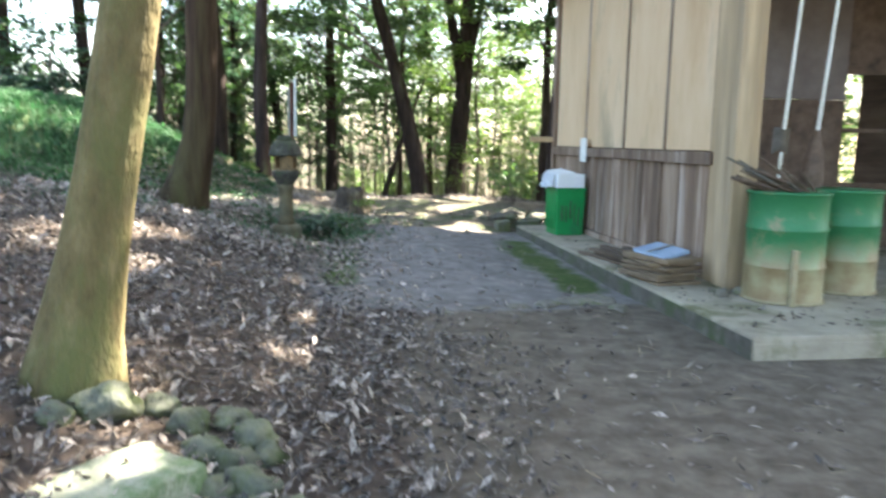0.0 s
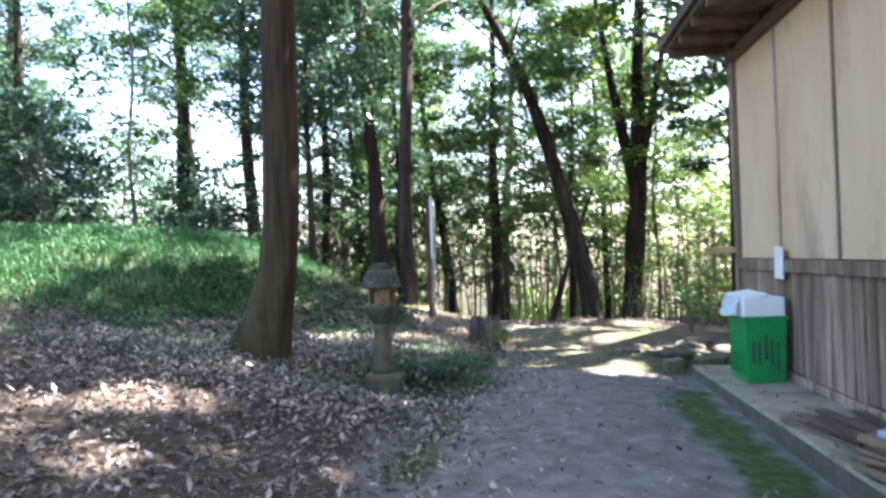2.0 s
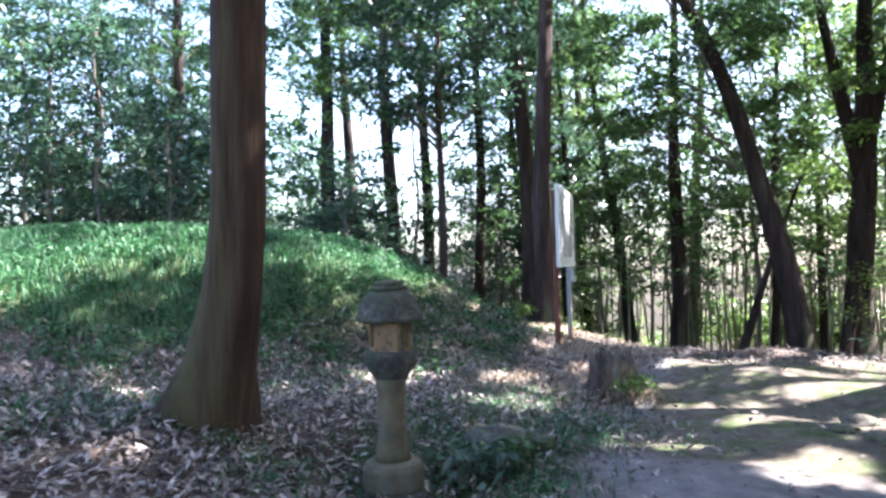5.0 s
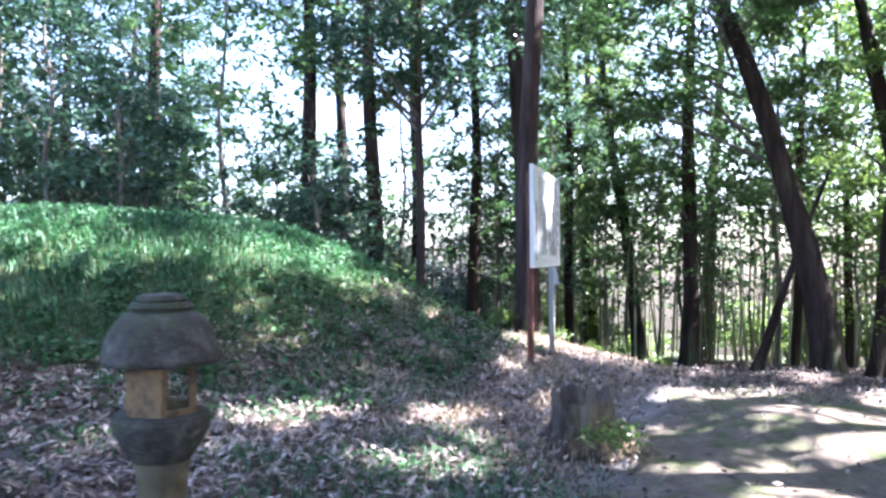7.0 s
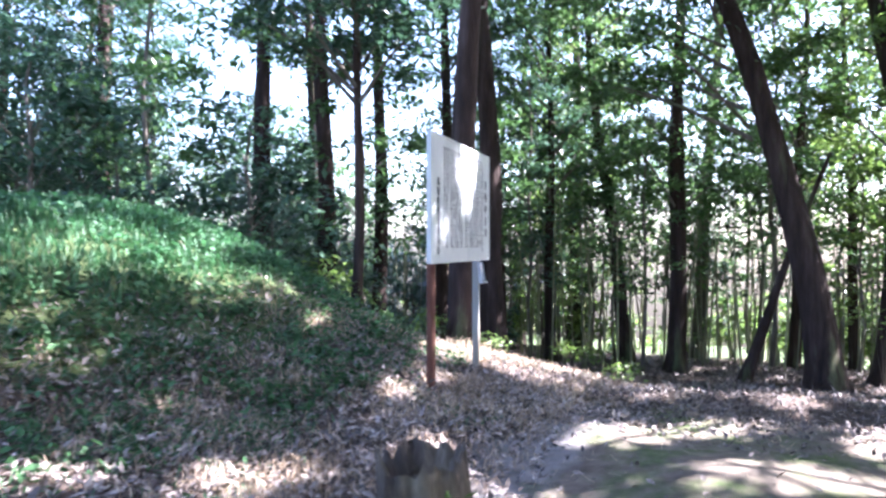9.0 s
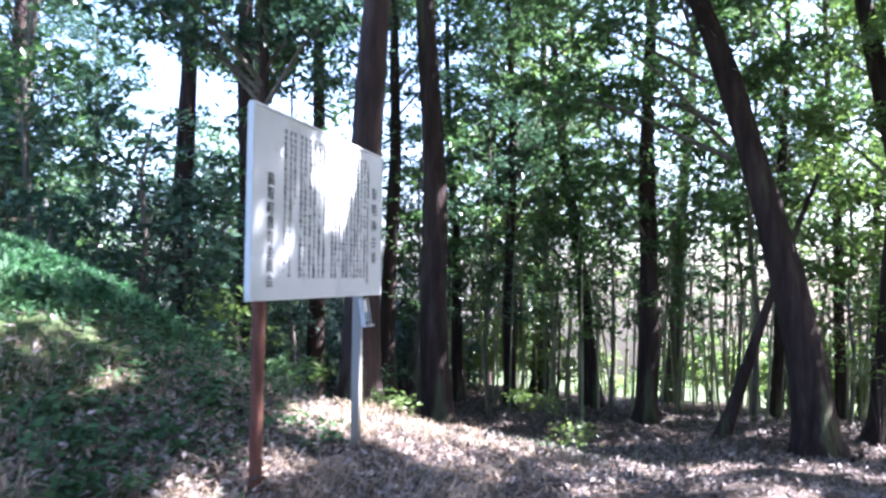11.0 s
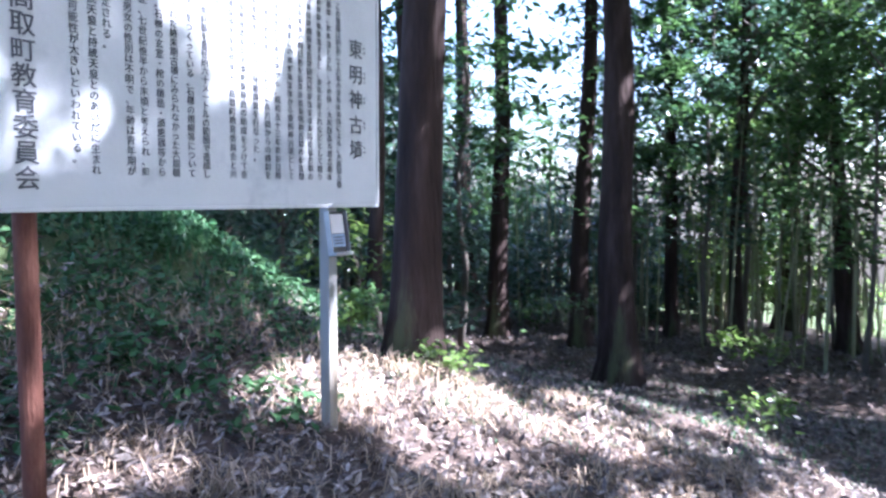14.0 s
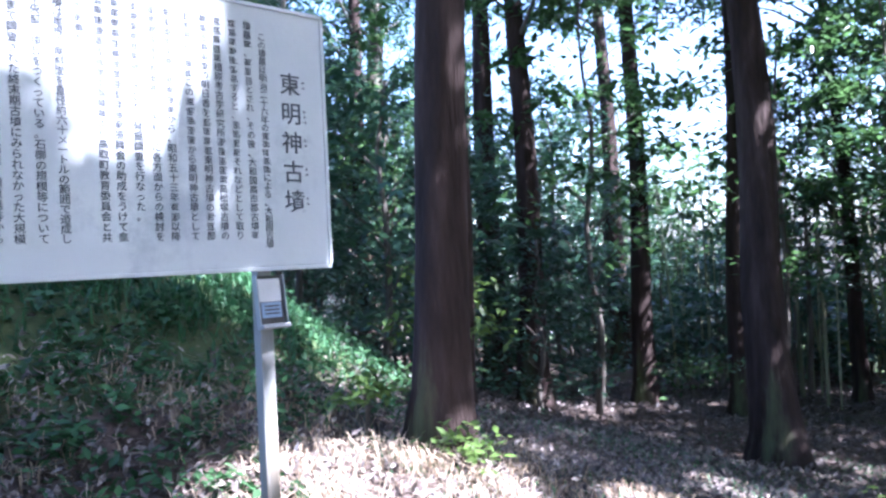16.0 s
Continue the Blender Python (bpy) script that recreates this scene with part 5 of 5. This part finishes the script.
def blades(name, x, y, length, width, material, seed, label, spread=0.5):
    g = np.random.default_rng(seed)
    n = len(x)
    z = ground_z(x, y) - 0.01
    a = g.uniform(0, 2 * np.pi, n)
    L = length * g.uniform(0.5, 1.4, n)
    out = spread * g.uniform(0.2, 1.0, n)
    d = np.stack([np.cos(a), np.sin(a)], -1)
    s = np.stack([-np.sin(a), np.cos(a), np.zeros(n)], -1) * (width * g.uniform(0.6, 1.3, n))[:, None]
    p0 = np.stack([x, y, z], -1)
    p1 = p0 + np.concatenate([d * (L * out * 0.35)[:, None], (L * 0.6)[:, None]], 1)
    p2 = p0 + np.concatenate([d * (L * out)[:, None], (L * (1 - 0.45 * out))[:, None]], 1)
    v = np.stack([p0 - s, p0 + s, p1 - s * 0.7, p1 + s * 0.7, p2], 1).reshape(-1, 3)
    i = np.arange(n)[:, None] * 5
    f = np.concatenate([i + [0, 1, 3], i + [0, 3, 2], i + [2, 3, 4]], 1).reshape(-1, 3)
    tagged(new(name, mesh_from(name, v, f, material)), label, "grass", kind="stuff")


def grasses():
    g = np.random.default_rng(41)
    n = 270000
    x, y = g.uniform(-16, -1.6, n), g.uniform(9.5, 24, n)
    keep = g.uniform(0, 1, n) < smooth01(0.1, 1.3, mound_rise(x, y)) * np.interp(x, [-16, -9, -2], [0.35, 0.8, 1]) * np.interp(np.sin(2.3 * x + 1.7 * np.sin(1.1 * y)) * np.sin(1.9 * y + np.sin(2.7 * x)), [-1, 1], [0.35, 1.1]) * np.interp(x, [-5.2, -3.2], [1.0, 0.08])
    blades("grass", x[keep], y[keep], 0.165, 0.009, M_GRASS, 42, "green grass and weeds covering the burial mound", 1.1)
    n = 7500
    c = g.uniform([-3.2, 13.0], [-0.2, 20.5], (190, 2))
    k = g.integers(0, 190, n)
    p = c[k] + g.normal(0, 0.13, (n, 2))
    blades("dry_grass", p[:, 0], p[:, 1], 0.13, 0.004, M_DRYGRASS, 43, "dry straw-coloured grass tufts on the bank", 1.9)
    x, y = g.uniform(-6.5, 0.5, 16000), g.uniform(18.8, 27.5, 16000)
    keep = g.uniform(0, 1, 16000) < np.interp(np.sin(1.1 * x + 0.4 * y) * np.sin(0.9 * y - 0.6 * x), [-0.6, 0.6], [0.1, 1]) * np.interp(x, [-4, 0.5], [1, 0.25])
    blades("floor_grass", x[keep], y[keep], 0.085, 0.005, M_GRASS, 54, "thin low green grass on the forest floor", 1.4)
    c = np.array([(-2.2, 18.95), (-2.05, 19.1), (-1.8, 18.35), (-1.2, 16.7), (-1.0, 16.1), (-1.35, 17.2), (-0.35, 14.2), (0.1, 13.95), (0.05, 13.8), (-0.25, 13.72), (-0.6, 13.6), (-2.7, 16.6), (-2.0, 15.3)])
    p = c[g.integers(0, len(c), 1100)] + g.normal(0, 0.08, (1100, 2))
    blades("dry_tufts", p[:, 0], p[:, 1], 0.19, 0.004, M_DRYGRASS, 55, "drooping straw-coloured grass tufts on the bank", 2.0)
    # broad-leaved weeds on the mound's flank and along the bank
    n = 1500
    x, y = g.uniform(-9, -1.2, n), g.uniform(10.5, 21, n)
    keep = g.uniform(0, 1, n) < smooth01(0.05, 0.4, mound_rise(x, y)) * (1 - 0.9 * smooth01(0.8, 1.3, mound_rise(x, y)))
    x, y = np.r_[x[keep], g.uniform(-4.2, -1.75, 200)], np.r_[y[keep], g.uniform(12.8, 18.2, 200)]
    c = np.stack([x, y, ground_z(x, y) + 0.06], -1)
    ob = new("weeds", leaf_mesh("weeds", spray_points(c, 0.2, 26, 45, 0.4), None, 0.075, M_WEED, 46, 0.5))
    tagged(ob, "low dark green weeds on the mound's flank", "weeds", kind="stuff")
    n = 2600
    x, y = g.uniform(-15, -3.5, n), g.uniform(10, 23, n)
    keep = (g.uniform(0, 1, n) < smooth01(0.7, 1.4, mound_rise(x, y))) & (np.sin(1.3 * x + 0.7 * y) * np.sin(1.7 * y - 0.5 * x) > -0.2)
    x, y = x[keep], y[keep]
    ob = new("mound_weeds", leaf_mesh("mound_weeds", spray_points(np.stack([x, y, ground_z(x, y) + 0.1], -1), 0.17, 20, 49, 0.4), None, 0.085, M_GRASS, 50, 0.5))
    tagged(ob, "broad-leaved green weeds among the mound's grass", "weeds", kind="stuff")
    x, y = g.uniform(-4.6, -0.4, 620), g.uniform(9.0, 16.4, 620)
    keep = (np.sin(2.1 * x + 1.3 * y) * np.sin(1.7 * y - x) > -0.15) & (g.uniform(0, 1, 620) < np.interp(x, [-3.6, -2.2, -0.6], [1, 0.6, 0.15]))
    x, y = np.r_[x[keep], g.uniform(-1.3, 0.1, 110)], np.r_[y[keep], g.uniform(10.6, 13.4, 110)]
    ob = new("bank_weeds", leaf_mesh("bank_weeds", spray_points(np.stack([x, y, ground_z(x, y) + 0.05], -1), 0.2, 16, 51, 0.3), None, 0.06, M_WEED, 52, 0.4))
    tagged(ob, "sparse low green weeds among the bank's litter", "weeds", kind="stuff")
    p = np.stack([x, y], -1)[g.integers(0, len(x), 11000)] + g.normal(0, 0.2, (11000, 2))
    blades("bank_grass", p[:, 0], p[:, 1], 0.12, 0.005, M_GRASS, 53, "thin green grass among the bank's litter", 1.5)
    ob = new("sunlit_weeds", leaf_mesh("sunlit_weeds", spray_points(c[::9] + [0, 0, 0.05], 0.16, 18, 47, 0.4), None, 0.08, M_WEED, 48, 0.5))
    tagged(ob, "low light green weeds on the mound's flank", "weeds", kind="stuff")


grasses()


# ---- small plants ----
def plant(x, y, h, spread, count, size, mtl, seed, label):
    z = gz(x, y)
    t = holder("shrub", pose(x, y, z), label, "shrub")
    g = np.random.default_rng(seed)
    bm = bmesh.new()
    tops = []
    for i in range(7):
        a, q = g.uniform(0, 6.28), g.uniform(0.3, 1.0) * spread
        top = Vector((q * math.cos(a), q * math.sin(a), h * g.uniform(0.6, 1.0)))
        tops.append(top)
        tube([(0, 0, -0.05), (top.x * 0.3, top.y * 0.3, top.z * 0.6), top], [0.008, 0.006, 0.003], 5, bm=bm, cap=False)
    tagged(part("stalk", bm, M_BARK_GREY, t), kind="stuff")
    c = new("foliage", leaf_mesh("foliage", spray_points(np.array([tuple(p) for p in tops]), spread * 0.7, count, seed + 1, 0.5), None, size, mtl, seed + 2, 0.45))
    c.parent = t
    c["kind"] = "stuff"


plant(-0.55, 10.75, 0.3, 0.22, 30, 0.09, M_LEAF_DARK, 900, "low dark green fern-like plant beside the stone lantern")
plant(-0.35, 11.1, 0.25, 0.2, 26, 0.08, M_LEAF, 910, "low green plant at the path's edge")
plant(0.12, 13.72, 0.26, 0.22, 30, 0.07, M_LEAF_BRIGHT, 920, "small bright green plant at the stump's foot")
plant(-2.75, 19.05, 0.4, 0.2, 26, 0.09, M_LEAF_BRIGHT, 930, "light green sapling at the cedar's foot")
plant(-2.05, 19.3, 0.25, 0.2, 24, 0.07, M_LEAF_BRIGHT, 940, "bright green weeds at the cedar's foot")
plant(-3.2, 27.9, 1.0, 0.5, 40, 0.13, M_LEAF_BRIGHT, 950, "pale sunlit shrub on the wooded slope")
plant(-6.6, 27.0, 1.3, 0.7, 50, 0.12, M_LEAF, 960, "green shrub on the wooded slope")
plant(-5.9, 21.9, 1.6, 0.8, 55, 0.13, M_LEAF_BRIGHT, 970, "light green shrub behind the mound")
plant(-4.1, 20.6, 0.5, 0.4, 40, 0.09, M_LEAF, 980, "low green shrub beside the cedar")
plant(2.9, 14.6, 0.7, 0.5, 50, 0.1, M_LEAF, 990, "green shrub past the stones")
plant(3.2, 29.0, 2.6, 0.9, 60, 0.15, M_LEAF_BRIGHT, 1010, "leafy creeper-hung shrub at the forked tree's foot")
plant(-0.9, 22.3, 0.35, 0.3, 26, 0.08, M_LEAF_BRIGHT, 1000, "small light green plant on the slope")


def fallen_branch(x, y, length, rz, r0, seed):
    g = random.Random(seed)
    z = gz(x, y)
    t = holder("fallen_branch", pose(x, y, z + r0 * 1.2, 0, 0, rz), "thin dry fallen branch on the forest floor", "branch", "fallen branches")
    pts = [(length * (k / 5 - 0.5), g.uniform(-0.03, 0.03), g.uniform(0, 0.02)) for k in range(6)]
    part("stick", tube(pts, [r0 * (1 - 0.13 * k) for k in range(6)], 6), M_BARK_GREY, t, "", True)
    for k in (2, 3):
        p = Vector(pts[k])
        part("twig", tube([p, p + Vector((length * 0.12, length * g.choice([-0.16, 0.16]), 0.03))], [r0 * 0.5, r0 * 0.2], 5), M_BARK_GREY, t)


for k, (x, y, length, rz) in enumerate([(-0.5, 15.6, 0.5, 20), (-0.9, 13.2, 0.6, 70), (-1.4, 7.2, 0.5, 130), (-0.8, 6.1, 0.35, 15), (-2.4, 17.3, 0.7, 80), (0.5, 19.2, 0.6, 10), (-1.1, 20.3, 0.8, 150),
                                        (1.4, 21.5, 0.7, 30), (-3.1, 22.6, 0.9, 100), (-1.7, 12.4, 0.5, 45), (-0.6, 8.6, 0.4, 100), (2.2, 20.2, 0.5, 60)]):
    fallen_branch(x, y, length, rz, 0.009 + 0.002 * (k % 3), k)


def twigs():
    """Needles, twigs and straw strewn over the bank, too many to count."""
    g = np.random.default_rng(61)
    n = 14000
    x, y = g.uniform(-4, 3, n), g.uniform(3, 23, n)
    keep = (g.uniform(0, 1, n) > 0.9 * smooth01(-0.3, 0.7, x) * (1 - smooth01(15.5, 18, y))) & ~((x > 2.3) & (y > 5) & (y < 12.3))
    x, y = x[keep], y[keep]
    n = len(x)
    a, L = g.uniform(0, 6.28, n), g.uniform(0.05, 0.2, n)
    d = np.stack([np.cos(a), np.sin(a), g.normal(0.05, 0.12, n)], -1) * L[:, None]
    s = np.stack([-np.sin(a), np.cos(a), np.zeros(n)], -1) * 0.0022
    p = np.stack([x, y, ground_z(x, y) + 0.015], -1)
    v = np.stack([p - s, p + s, p + d + s * 0.6, p + d - s * 0.6], 1).reshape(-1, 3)
    f = np.arange(4 * n).reshape(-1, 4)
    tagged(new("forest_twigs", mesh_from("forest_twigs", v, f, M_DRYGRASS)), "dry twigs and straw strewn over the forest floor", "twigs", kind="stuff")


twigs()
